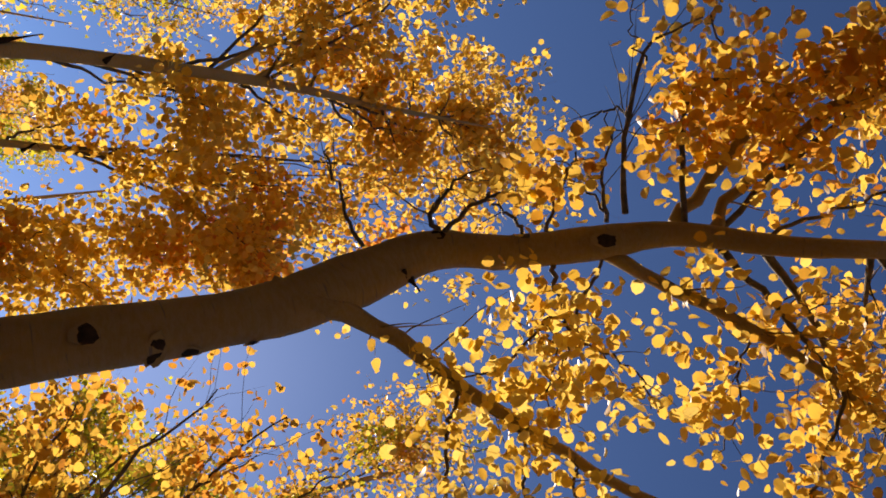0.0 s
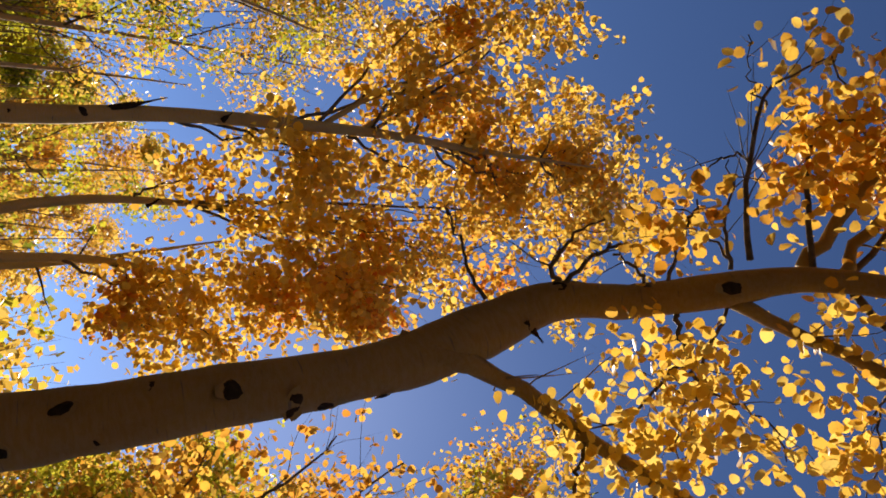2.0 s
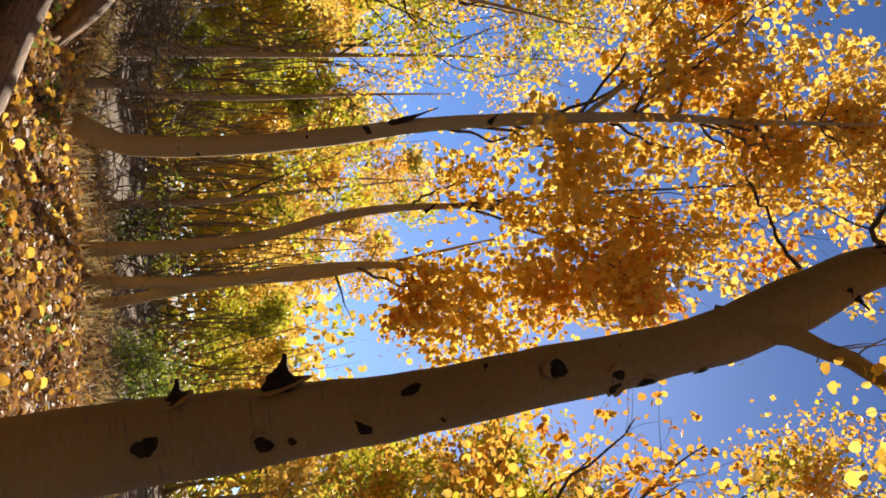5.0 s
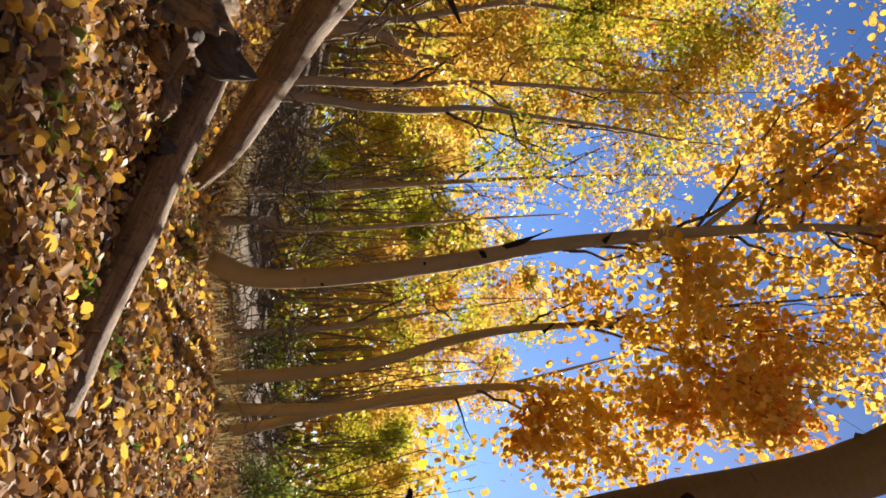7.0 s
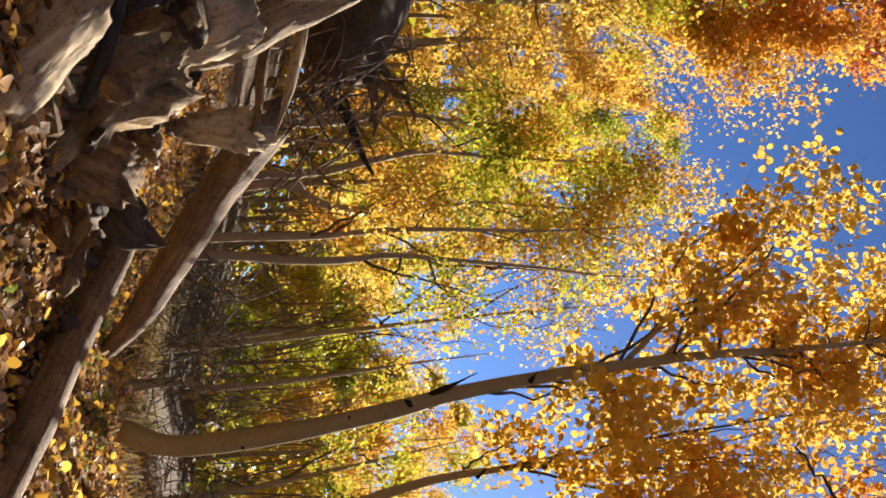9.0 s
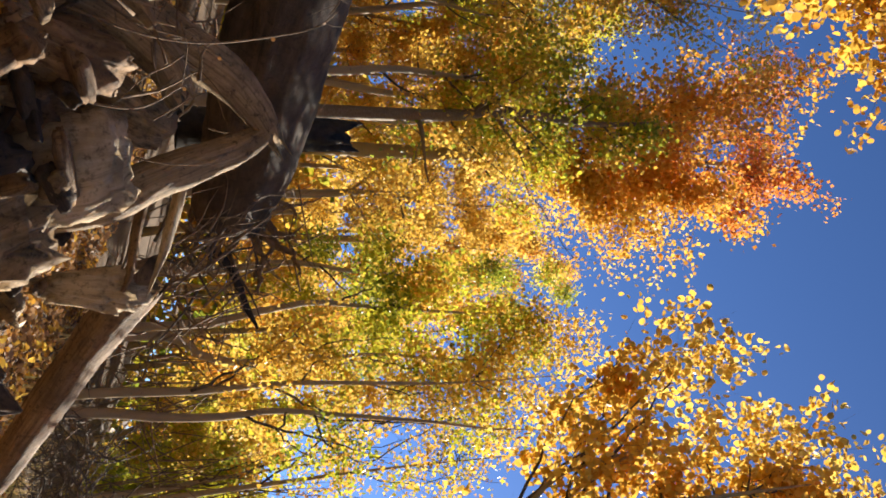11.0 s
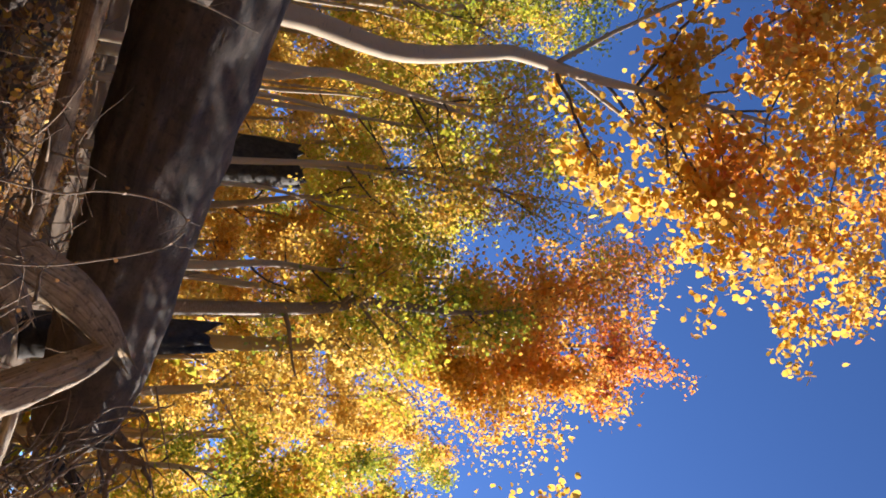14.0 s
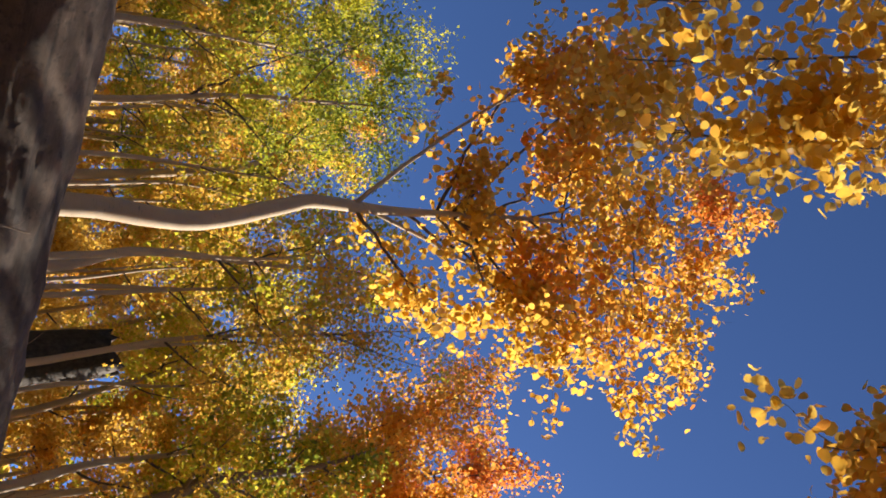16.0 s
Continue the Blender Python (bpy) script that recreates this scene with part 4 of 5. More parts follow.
def woods():
    """The stand behind: aspens in four ranks, tops rising and falling with the direction."""
    r = rng_of(5)
    tones = [[("yellow", 0.6), ("gold", 0.4)], [("gold", 0.6), ("orange", 0.4)], [("lime", 0.6), ("green", 0.4)], [("yellow", 0.5), ("lime", 0.5)]]
    names = ["yellow", "orange-gold", "green", "yellow-green"]
    k = 0
    for rank, (dist, step) in enumerate(((14.0, 4.0), (18.5, 3.4), (24.0, 3.0), (31.0, 2.8))):
        az = -100.0
        while az < 100:
            a, d = az + r.uniform(-1.2, 1.2), dist * r.uniform(0.92, 1.1)
            az += step if -50 < az < 75 else step * 2
            sunward = -48 < a < -10
            if sunward and (rank == 0 or r.uniform() < 0.45):
                continue
            x, y = -d * math.sin(radians(a)), d * math.cos(radians(a))
            z = float(ground_z(x, y))
            top = float(np.interp(a, [-80, -40, -33, -27, -25.5, -20, -18.5, -9.5, -8, -2, 0, 4, 8, 15, 27, 47, 80], [32, 26, 16, 14, 6, 6, 17, 17, 11, 12, 20, 27, 31, 35, 34, 37, 36]))
            h = min(max(3.0, 1.1 + d * math.tan(radians(top * r.uniform(0.7, 1.0))) - z), 15)
            lean = r.normal(0, 0.03, 2)
            r0 = 0.03 + 0.006 * h
            trunk = [(x, y, z - 0.1, r0 * 1.2)] + [(x + lean[0] * h * f + r.normal(0, 0.09), y + lean[1] * h * f + r.normal(0, 0.09), z + h * f, r0 * (1 - 0.93 * f)) for f in (0.12, 0.3, 0.5, 0.7, 0.86, 1.0)]
            tone = int(r.choice([0, 0, 1, 3, 2, 3] if a < 5 else [0, 0, 1, 3, 1, 2]))
            tree(f"slender white-barked aspen with {names[tone]} autumn leaves", trunk, 300 + k, tones[tone], auto=8 if rank < 2 else 6, crown_from=0.45 if sunward else 0.40 if a > 8 and rank < 2 else 0.20, reach=h * 0.17,
                 leaves=int((6400, 6200, 5600, 5200)[rank] * (0.5 if sunward else 1)), size=(0.066, 0.08, 0.105, 0.138)[rank], outline=TRI, tuft=12, spread=0.2 + 0.05 * rank, sides=6, n=10, twig_count=3, group="woods")
            k += 1


def bounce_woods():
    """The same stand carried on unseen behind the camera, added to bounce warm sunlight."""
    r = rng_of(15)
    for k in range(30):
        a, d = radians(105 + 150 * (k + r.uniform(-0.3, 0.3)) / 29), (9.5, 13.0, 17.0)[k % 3] * r.uniform(0.92, 1.1)
        x, y = d * math.sin(a), d * math.cos(a)
        z, h = float(ground_z(x, y)), r.uniform(8.0, 11.5)
        trunk = [(x, y, z - 0.1, 0.12)] + [(x + r.normal(0, 0.1), y + r.normal(0, 0.1), z + h * f, 0.10 * (1 - 0.93 * f)) for f in (0.2, 0.5, 0.8, 1.0)]
        tree("unseen golden aspen added behind the camera to bounce warm light", trunk, 700 + k, [("yellow", 0.4), ("gold", 0.45), ("lime", 0.15)], auto=10, crown_from=0.15, reach=2.2, leaves=2400, size=0.19, outline=TRI, tuft=10, spread=0.45, sides=6, n=10, twig_count=3, group="woods")


woods()
bounce_woods()
tree("aspen with an olive-green crown beyond the leaning one", [(7.2, 8.6, -0.1, 0.12), (7.1, 8.6, 2.0, 0.10), (6.9, 8.6, 4.0, 0.07), (6.8, 8.5, 6.4, 0.01)], 57, [("lime", 0.5), ("green", 0.3), ("gold", 0.2)], auto=14, crown_from=0.25, reach=2.0, leaves=9000, size=0.075, spread=0.22)
tree("golden aspen at the clearing's edge", [(8.4, 11.2, -0.1, 0.12), (8.3, 11.2, 2.0, 0.10), (8.2, 11.0, 4.5, 0.07), (8.0, 11.0, 7.5, 0.01)], 58, [("gold", 0.5), ("yellow", 0.5)], auto=14, crown_from=0.2, reach=2.2, leaves=8000, size=0.08, spread=0.22)


def far_woods():
    """Undergrowth and distant foliage that closes the view between the stems."""
    r = rng_of(9)
    for tone, count in (("yellow", 24000), ("gold", 26000), ("lime", 12000), ("green", 8000)):
        clumps = 160
        a = np.radians(r.uniform(-75, 90, clumps))
        d = r.uniform(26, 46, clumps)
        cx, cy = -d * np.sin(a), d * np.cos(a)
        cz = ground_z(cx, cy) + r.uniform(0.3, 1, clumps) * (5.0 if tone in ("yellow", "gold") else 3.5)
        pick = r.integers(0, clumps, count)
        pts = np.stack([cx[pick], cy[pick], cz[pick]], 1) + r.normal(0, 1, (count, 3)) * [1.6, 1.6, 1.3]
        pts[:, 2] = np.maximum(pts[:, 2], ground_z(pts[:, 0], pts[:, 1]) + 0.1)
        ob = leaf_cloud("far_foliage", pts, r.uniform(0.22, 0.5, count), LEAVES[tone], None, 90 + count, KITE)
        tagged(ob, f"distant {tone} undergrowth between the aspen stems", "foliage")


far_woods()


# ---- fallen timber on the bank ----
STICK = plain_bark("dead_stick", (0.10, 0.065, 0.04), (0.32, 0.22, 0.135), 25)


def gnarled(path, seed, sides=32, n=56, gnarl=0.18, flat=1.0, ribs=0.05, freq=1.0, ridge=0.4, crumble=0.0, jag=0.0):
    """A fluted, knotty length of old wood."""
    rows = spline(path, n)
    V, F, UV = tube(rows, sides, 0.0, seed, flat, ribs)
    C = np.repeat(rows[:, :3], sides, axis=0)
    k = np.empty(len(V))
    for i, (u, v) in enumerate(UV):
        a = u * 2 * math.pi
        p = Vector((math.cos(a) * 1.3 * freq, math.sin(a) * 1.3 * freq, v * 2.2 * freq)) + Vector((seed * 3.1, seed * 1.7, 0))
        f1, f2 = Vector((p.x * 1.6, p.y * 1.6, p.z * 0.35)), Vector((p.x * 4.2, p.y * 4.2, p.z * 0.6))
        k[i] = 0.9 * noise.noise(p) + ridge * (1.3 * (0.30 - abs(noise.noise(f1))) + 0.8 * (0.25 - abs(noise.noise(f2)))) + 0.3 * noise.noise(p * 5.0)
        if crumble:
            q = Vector(V[i])
            k[i] += crumble * (noise.noise(q * 9) + 0.7 * abs(noise.noise(q * 19)) + 0.4 * noise.noise(q * 37))
    V = C + (V - C) * (1 + gnarl * k)[:, None]
    if jag:
        # torn, splintered ends: the last rings are pulled along the wood by uneven amounts
        T = np.gradient(rows[:, :3], axis=0)
        T /= np.linalg.norm(T, axis=1)[:, None]
        pull = rng_of(seed + 70).normal(0, jag, (2, sides))
        f = np.linspace(0, 1, n)
        for e, weight in ((0, np.clip(1 - f * 4, 0, 1)), (1, np.clip(f * 4 - 3, 0, 1))):
            V += (weight[:, None] ** 1.5 * pull[e][None]).reshape(-1, 1) * np.repeat(T, sides, axis=0)
    return V, F, UV


def wood(name, label, path, material, seed, category="dead wood", **shape):
    V, F, UV = gnarled(path, seed, **shape)
    at = V.mean(0)
    ob = shaped(name, (V - at, F, UV), material)
    ob.location = at
    return tagged(ob, label, category)


def under(ob, name, piece, material, label=""):
    """A further piece of a thing, given in world places."""
    V, F, UV = piece
    return shaped(name, (V - np.array(ob.location), F, UV), material, ob, label)


def lump(name, label, at, radii, turn, material, seed, swell=0.3, furrow=0.4, crumble=0.1, fine=4, taper=0.0):
    """A worn block of stump wood: swollen, furrowed along its grain, crumbling where rotten."""
    bm = bmesh.new()
    bmesh.ops.create_icosphere(bm, subdivisions=fine, radius=1)
    V = np.array([v.co[:] for v in bm.verts])
    F = [tuple(v.index for v in f.verts) for f in bm.faces]
    bm.free()
    U = np.sign(V) * np.abs(V) ** 0.78
    off = Vector((seed * 2.3, seed * 1.1, seed * 0.7))
    k = np.empty(len(V))
    for i, v in enumerate(V):
        p = Vector(v) + off
        g = Vector((v[0] * 3.0, v[1] * 3.0, v[2] * 0.7)) + off
        k[i] = swell * noise.noise(p * 1.1) + furrow * (0.22 - abs(noise.noise(g))) + 0.45 * furrow * (0.2 - abs(noise.noise(g * 2.6)))
        k[i] += crumble * (0.5 * noise.noise(p * 3.1) + 0.45 * (0.2 - abs(noise.noise(p * 6.3))) + 0.3 * noise.noise(p * 12.0))
    V = U * (1 + k)[:, None] * np.array(radii)
    V[:, :2] *= (1 + taper * U[:, 2])[:, None]
    UV = np.stack([np.arctan2(U[:, 1], U[:, 0]) / 6.283 + 0.5, V[:, 2] * 1.0], 1)
    ob = shaped(name, (V, F, UV), material)
    ob.matrix_world = pose(*at, *turn)
    return tagged(ob, label, "dead wood")


big_log = wood("fallen_log", "huge dark fallen trunk lying across the bank", [(-1.62, 6.45, 1.98, 0.29), (-1.95, 5.9, 2.05, 0.33), (-2.6, 4.55, 2.12, 0.34), (-3.2, 3.3, 2.22, 0.35), (-3.75, 2.15, 2.32, 0.36), (-4.6, 0.4, 2.5, 0.38), (-5.6, -1.6, 2.7, 0.40)],
               DARK_WOOD, 3, "fallen log", sides=72, n=120, gnarl=0.10, ribs=0.04, ridge=0.9)
# strip above the crack; its paler tone paints the log's lit upper edge
under(big_log, "upper_strip", gnarled([(-1.80, 5.98, 2.27, 0.05), (-2.1, 5.45, 2.33, 0.085), (-2.6, 4.52, 2.39, 0.10), (-3.2, 3.28, 2.49, 0.105), (-3.75, 2.12, 2.60, 0.11), (-4.6, 0.38, 2.79, 0.115), (-5.6, -1.6, 3.0, 0.12)], 37, 28, 110, 0.12, ribs=0.06, ridge=0.9), STRIP_WOOD, "brown strip above a long crack, toned paler for the lit edge")
r = rng_of(33)
for k in range(13):
    # torn roots at the butt of the big trunk
    a, L = r.uniform(0, 2 * math.pi), r.uniform(0.35, 0.85)
    s = np.array([-1.62, 6.45, 1.98]) + 0.24 * np.array([0.6 * math.cos(a), 0.4 * math.cos(a), math.sin(a)])
    d = np.array([0.55 + 0.5 * math.cos(a), 0.25 + 0.2 * math.cos(a), 0.9 * math.sin(a)]) + r.normal(0, 0.3, 3)
    rows = limb_rows(s, d, L, r.uniform(0.012, 0.032), r, 0.1, 12, 0.34)
    tw = twigs_on(rows, 3, 0.25, r, 0.3)
    under(big_log, "root", join(tube(rows, 8, 0.10, k), *[tube(x, 4) for x in tw]), BROWN_WOOD if k % 3 else STICK, "torn root")
for end in ((-1.07, 6.3, 2.47), (-1.33, 6.27, 2.45), (-1.2, 6.3, 2.25), (-0.95, 6.35, 2.15)):
    e = np.array(end)
    rows = spline([(-1.55, 6.4, 2.05, 0.045), (*(e * 0.5 + np.array([-1.5, 6.35, 2.25]) * 0.5), 0.028), (*e, 0.006)], 10)
    rows[1:-1, :3] += r.normal(0, 0.025, (8, 3))
    under(big_log, "root", join(tube(rows, 8, 0.1, 5), *[tube(x, 4) for x in twigs_on(rows, 5, 0.3, r, 0.3)]), BROWN_WOOD, "forked root")
for k in range(16):
    # long pale splinters torn along the trunk's upper edge
    f, L = r.uniform(0, 0.35), r.uniform(0.35, 0.95)
    p = np.array([-1.78, 6.05, 2.20]) * (1 - f) + np.array([-2.2, 5.45, 2.34]) * f + r.normal(0, 0.035, 3) + [0, -0.04, 0]
    q = p + np.array([-0.62, -0.72, 0.19]) * L + r.normal(0, 0.035, 3) + [0, 0, 0.04]
    under(big_log, "splinter", tube(spline([(*p, 0.010), (*(0.55 * p + 0.45 * q + r.normal(0, 0.012, 3)), 0.016), (*q, 0.003)], 9), 5, 0.15, k, 0.45), GREY_WOOD, "pale splinter")

wood("fallen_log", "weathered grey-brown log sloping down into the leaves", [(-0.83, 4.72, 1.27, 0.125), (-0.6, 5.1, 1.05, 0.12), (-0.1, 5.75, 0.66, 0.11), (0.25, 6.15, 0.40, 0.09), (0.46, 6.45, 0.18, 0.06)], BROWN_WOOD, 4, "fallen log", gnarl=0.12, jag=0.08)
wood("wood_slab", "long bleached split along the grey log", [(-0.78, 4.85, 1.33, 0.03), (-0.5, 5.3, 1.05, 0.035), (-0.05, 5.9, 0.72, 0.03), (0.3, 6.4, 0.42, 0.01)], GREY_WOOD, 15, gnarl=0.2, sides=14)
wood("fallen_log", "half-buried brown log among fallen leaves", [(-0.36, 5.35, 0.46, 0.10), (-0.16, 5.15, 0.36, 0.11), (0.22, 4.70, 0.22, 0.105), (0.58, 4.15, 0.11, 0.10), (0.90, 3.55, 0.00, 0.095), (1.15, 3.05, -0.07, 0.08)], BROWN_WOOD, 5, "fallen log", gnarl=0.14, jag=0.06)
wood("dead_stump", "dark splintered end of a rotten log", [(-0.50, 4.85, 0.36, 0.03), (-0.42, 4.87, 0.46, 0.11), (-0.30, 4.9, 0.52, 0.11), (-0.20, 4.92, 0.68, 0.01)], DARK_WOOD, 16, gnarl=0.45, freq=1.6)
snag = wood("dead_snag", "forked grey snag with a broken tip, paler along its sunlit edge", [(-2.08, 3.80, 0.95, 0.12), (-1.98, 3.87, 1.22, 0.115), (-1.86, 3.96, 1.46, 0.11), (-1.75, 4.03, 1.65, 0.105), (-1.63, 4.10, 1.78, 0.085), (-1.53, 4.15, 1.86, 0.06), (-1.49, 4.17, 1.89, 0.035)],
            GREY_WOOD, 6, gnarl=0.2, n=80, sides=36, jag=0.03)
under(snag, "arm", gnarled([(-1.54, 4.15, 1.88, 0.012), (-1.50, 4.155, 1.83, 0.05), (-1.42, 4.16, 1.70, 0.075), (-1.33, 4.16, 1.48, 0.092), (-1.23, 4.13, 1.27, 0.10), (-1.13, 4.10, 1.08, 0.11), (-1.08, 4.06, 0.8, 0.12)], 26, 36, 80, 0.2, jag=0.03), GREY_WOOD, "broken forked arm")
r = rng_of(44)
for k in range(7):
    p = np.array([-1.56, 4.15, 1.84]) + r.normal(0, 0.025, 3)
    q = p + np.array([0.10, 0.02, 0.07]) * r.uniform(0.6, 1.4) + r.normal(0, 0.012, 3)
    under(snag, "splinter", tube(spline([(*p, 0.018), (*(0.5 * p + 0.5 * q), 0.013), (*q, 0.003)], 6), 5, 0.15, k, 0.5), GREY_WOOD, "pale splinter at the broken tip")
# thin pale ribbon that puts the sunlight on the arm's edge into colour
under(snag, "sunlit_edge", gnarled([(-1.40, 4.19, 1.74, 0.006), (-1.33, 4.20, 1.58, 0.022), (-1.25, 4.19, 1.42, 0.028), (-1.17, 4.16, 1.25, 0.02), (-1.10, 4.14, 1.12, 0.006)], 27, 10, 30, 0.3, 0.6), PALE_WOOD, "pale ribbon drawn in as the sunlit edge")
wood("dead_snag", "grey weathered root arching out of the bank", [(-1.56, 3.80, 1.40, 0.06), (-1.70, 3.74, 1.32, 0.085), (-1.86, 3.68, 1.1, 0.10), (-1.97, 3.62, 0.8, 0.12)], GREY_WOOD, 7, gnarl=0.25, jag=0.04)
wood("dead_snag", "short pale branch stub", [(-1.66, 3.32, 1.26, 0.02), (-1.74, 3.29, 1.2, 0.04), (-1.84, 3.25, 1.1, 0.045), (-1.95, 3.2, 0.9, 0.06)], GREY_WOOD, 17, gnarl=0.2, sides=16)
# pale wood all round stands in for the sun on one side
lump("dead_stump", "bulging smooth grey stump, toned pale for its sunlit side", (-1.23, 3.93, 0.90), (0.23, 0.20, 0.33), (10, -14, 20), PALE_WOOD, 8, 0.30, 0.35, 0.05)
lump("dead_stump", "dark rounded stump burl", (-1.52, 3.68, 0.70), (0.21, 0.20, 0.32), (0, 10, 60), BROWN_WOOD, 9, 0.35, 0.5, 0.25)
lump("dead_stump", "split brown stump wedged in the bank", (-1.58, 3.42, 0.92), (0.14, 0.13, 0.26), (25, 20, 130), BROWN_WOOD, 31, 0.4, 0.6, 0.2)
lump("dead_stump", "dark hollowed stump between the roots", (-1.12, 3.58, 0.50), (0.17, 0.15, 0.24), (-20, 10, 80), DARK_WOOD, 32, 0.5, 0.5, 0.4)
lump("dead_stump", "grey broken stump below the snag", (-1.55, 3.98, 1.12), (0.14, 0.13, 0.24), (10, 25, 30), GREY_WOOD, 33, 0.4, 0.6, 0.15)
lump("dead_stump", "low rotten stump crumbling into the leaves", (-0.60, 4.15, 0.42), (0.16, 0.16, 0.22), (0, 30, 10), BROWN_WOOD, 34, 0.4, 0.4, 0.6)
wood("wood_slab", "bleached split slab of wood", [(-1.33, 4.35, 1.46, 0.05), (-1.2, 4.38, 1.43, 0.075), (-1.02, 4.42, 1.38, 0.07), (-0.92, 4.44, 1.35, 0.05), (-0.79, 4.46, 1.30, 0.008)], PALE_WOOD, 10, gnarl=0.2, flat=0.4, jag=0.06)
wood("wood_slab", "grey split board leaning in the roots", [(-1.30, 4.5, 1.30, 0.05), (-1.1, 4.5, 1.24, 0.07), (-0.85, 4.52, 1.2, 0.05), (-0.74, 4.55, 1.15, 0.01)], BROWN_WOOD, 18, gnarl=0.2, flat=0.4, jag=0.06)
lump("tree_root", "pale pointed root end", (-0.78, 4.57, 0.98), (0.085, 0.06, 0.25), (0, 6, 0), PALE_WOOD, 12, 0.5, 1.0, 0.2, taper=0.6)
lump("tree_root", "knotted crumbling root mass sunk in the bank", (-0.87, 3.80, 0.50), (0.22, 0.19, 0.40), (0, -28, 10), GREY_WOOD, 13, 0.4, 0.5, 0.75)
lump("dead_stump", "smooth bleached stump at the foot of the bank", (-0.85, 3.05, 0.42), (0.15, 0.16, 0.28), (0, -42, 0), PALE_WOOD, 14, 0.25, 0.3, 0.05, taper=-0.25)
wood("tree_root", "dark root curving over the stumps", [(-1.22, 3.2, 0.72, 0.02), (-1.02, 3.22, 0.66, 0.03), (-0.86, 3.3, 0.60, 0.028), (-0.72, 3.45, 0.50, 0.018)], CHAR, 19, gnarl=0.2, sides=12)
wood("fallen_log", "brown dead branch lying below the big trunk", [(-2.05, 4.75, 1.40, 0.03), (-2.3, 4.3, 1.50, 0.05), (-2.65, 3.6, 1.58, 0.055), (-3.1, 2.7, 1.68, 0.06), (-3.6, 1.7, 1.78, 0.06)], BROWN_WOOD, 20, "fallen log", gnarl=0.2, ridge=0.7, sides=24, n=70, jag=0.05)
r = rng_of(46)
for ob in [o for o in bpy.data.objects if o.name.startswith("dead_snag") and o is not snag]:
    # weathered splinters along the smaller snags
    V = np.array([v.co[:] for v in ob.data.vertices])
    for k in range(3):
        p = V[r.integers(0, len(V) // 2)]
        q = p + np.array([0.03, -0.02, 0.10]) * r.uniform(0.5, 1.3) + r.normal(0, 0.02, 3)
        shaped("splinter", tube(spline([(*(p * 0.9), 0.014), (*(0.5 * p + 0.5 * q), 0.010), (*q, 0.002)], 6), 5, 0.15, k, 0.5), PALE_WOOD, ob, "pale splinter")
# dark wood here stands in for the shade under the trunk
wood("dead_snag", "brown branch stub under the big trunk", [(-2.78, 2.66, 1.45, 0.05), (-2.70, 2.68, 1.7, 0.05), (-2.63, 2.70, 1.88, 0.05), (-2.59, 2.72, 2.0, 0.04)], DARK_WOOD, 21, gnarl=0.2, sides=14)
wood("dead_snag", "dark charred branch leaning out of the roots", [(-1.5, 7.3, 1.9, 0.05), (-1.3, 7.33, 2.1, 0.04), (-1.02, 7.36, 2.2, 0.035), (-0.78, 7.39, 2.32, 0.012)], CHAR, 22, gnarl=0.3, sides=14)


def broken_stump(label, x, y, z0, z1, radius, seed, material=CHAR):
    """Standing broken stump with a jagged hollow top."""
    r = rng_of(seed)
    sides, n = 26, 12
    ang = np.linspace(0, 2 * math.pi, sides, endpoint=False)
    top = z1 + r.normal(0, 0.13, sides)
    top = (top + np.roll(top, 1)) / 2
    V, F = [], []
    for ring in range(n):
        f = ring / (n - 1)
        rad = radius * (1.25 - 0.3 * f) * (1 + 0.10 * np.sin(3 * ang + seed) + r.normal(0, 0.03, sides))
        V.append(np.stack([x + rad * np.cos(ang), y + rad * np.sin(ang), z0 + (top - z0) * f], 1))
    rad = radius * 0.6
    V.append(np.stack([x + rad * np.cos(ang), y + rad * np.sin(ang), top - 0.08], 1))
    V.append(np.stack([x + rad * 0.7 * np.cos(ang), y + rad * 0.7 * np.sin(ang), np.full(sides, z1 - 0.6)], 1))
    V = np.vstack(V)
    for k in range(n + 1):
        F += [(k * sides + j, k * sides + (j + 1) % sides, (k + 1) * sides + (j + 1) % sides, (k + 1) * sides + j) for j in range(sides)]
    F.append(tuple((n + 1) * sides + j for j in range(sides)))
    at = np.array([x, y, z0])
    UV = np.stack([np.arctan2(V[:, 1] - y, V[:, 0] - x) / 6.283, V[:, 2]], 1)
    ob = shaped("burnt_stump", (V - at, F, UV), material)
    ob.location = at
    return tagged(ob, label, "stump")


broken_stump("tall charred broken stump among the aspens", -6.10, 10.45, 2.7, 5.45, 0.35, 4)
broken_stump("small charred stump behind the big log", -2.3, 6.55, 1.6, 2.9, 0.14, 6)


def twig(label, path, seed, leaves=3):
    rows = spline(path, 26)
    rr = rng_of(seed)
    at = rows[0, :3].copy()
    rows[:, :3] -= at
    ob = shaped("bare_twig", join(tube(rows, 5, 0.05, seed), *[tube(x, 4) for x in twigs_on(rows, 4, 0.14, rr, 0.2)]), TWIG_PALE)
    ob.location = at
    pts = rows[rr.integers(8, 26, leaves), :3] + rr.normal(0, 0.01, (leaves, 3))
    for k in range(leaves):
        del leaf_cloud("leaf", pts[k:k + 1], np.full(1, 0.018), LEAVES["litter"], ob, seed + k)["kind"]
    return tagged(ob, label, "twig")


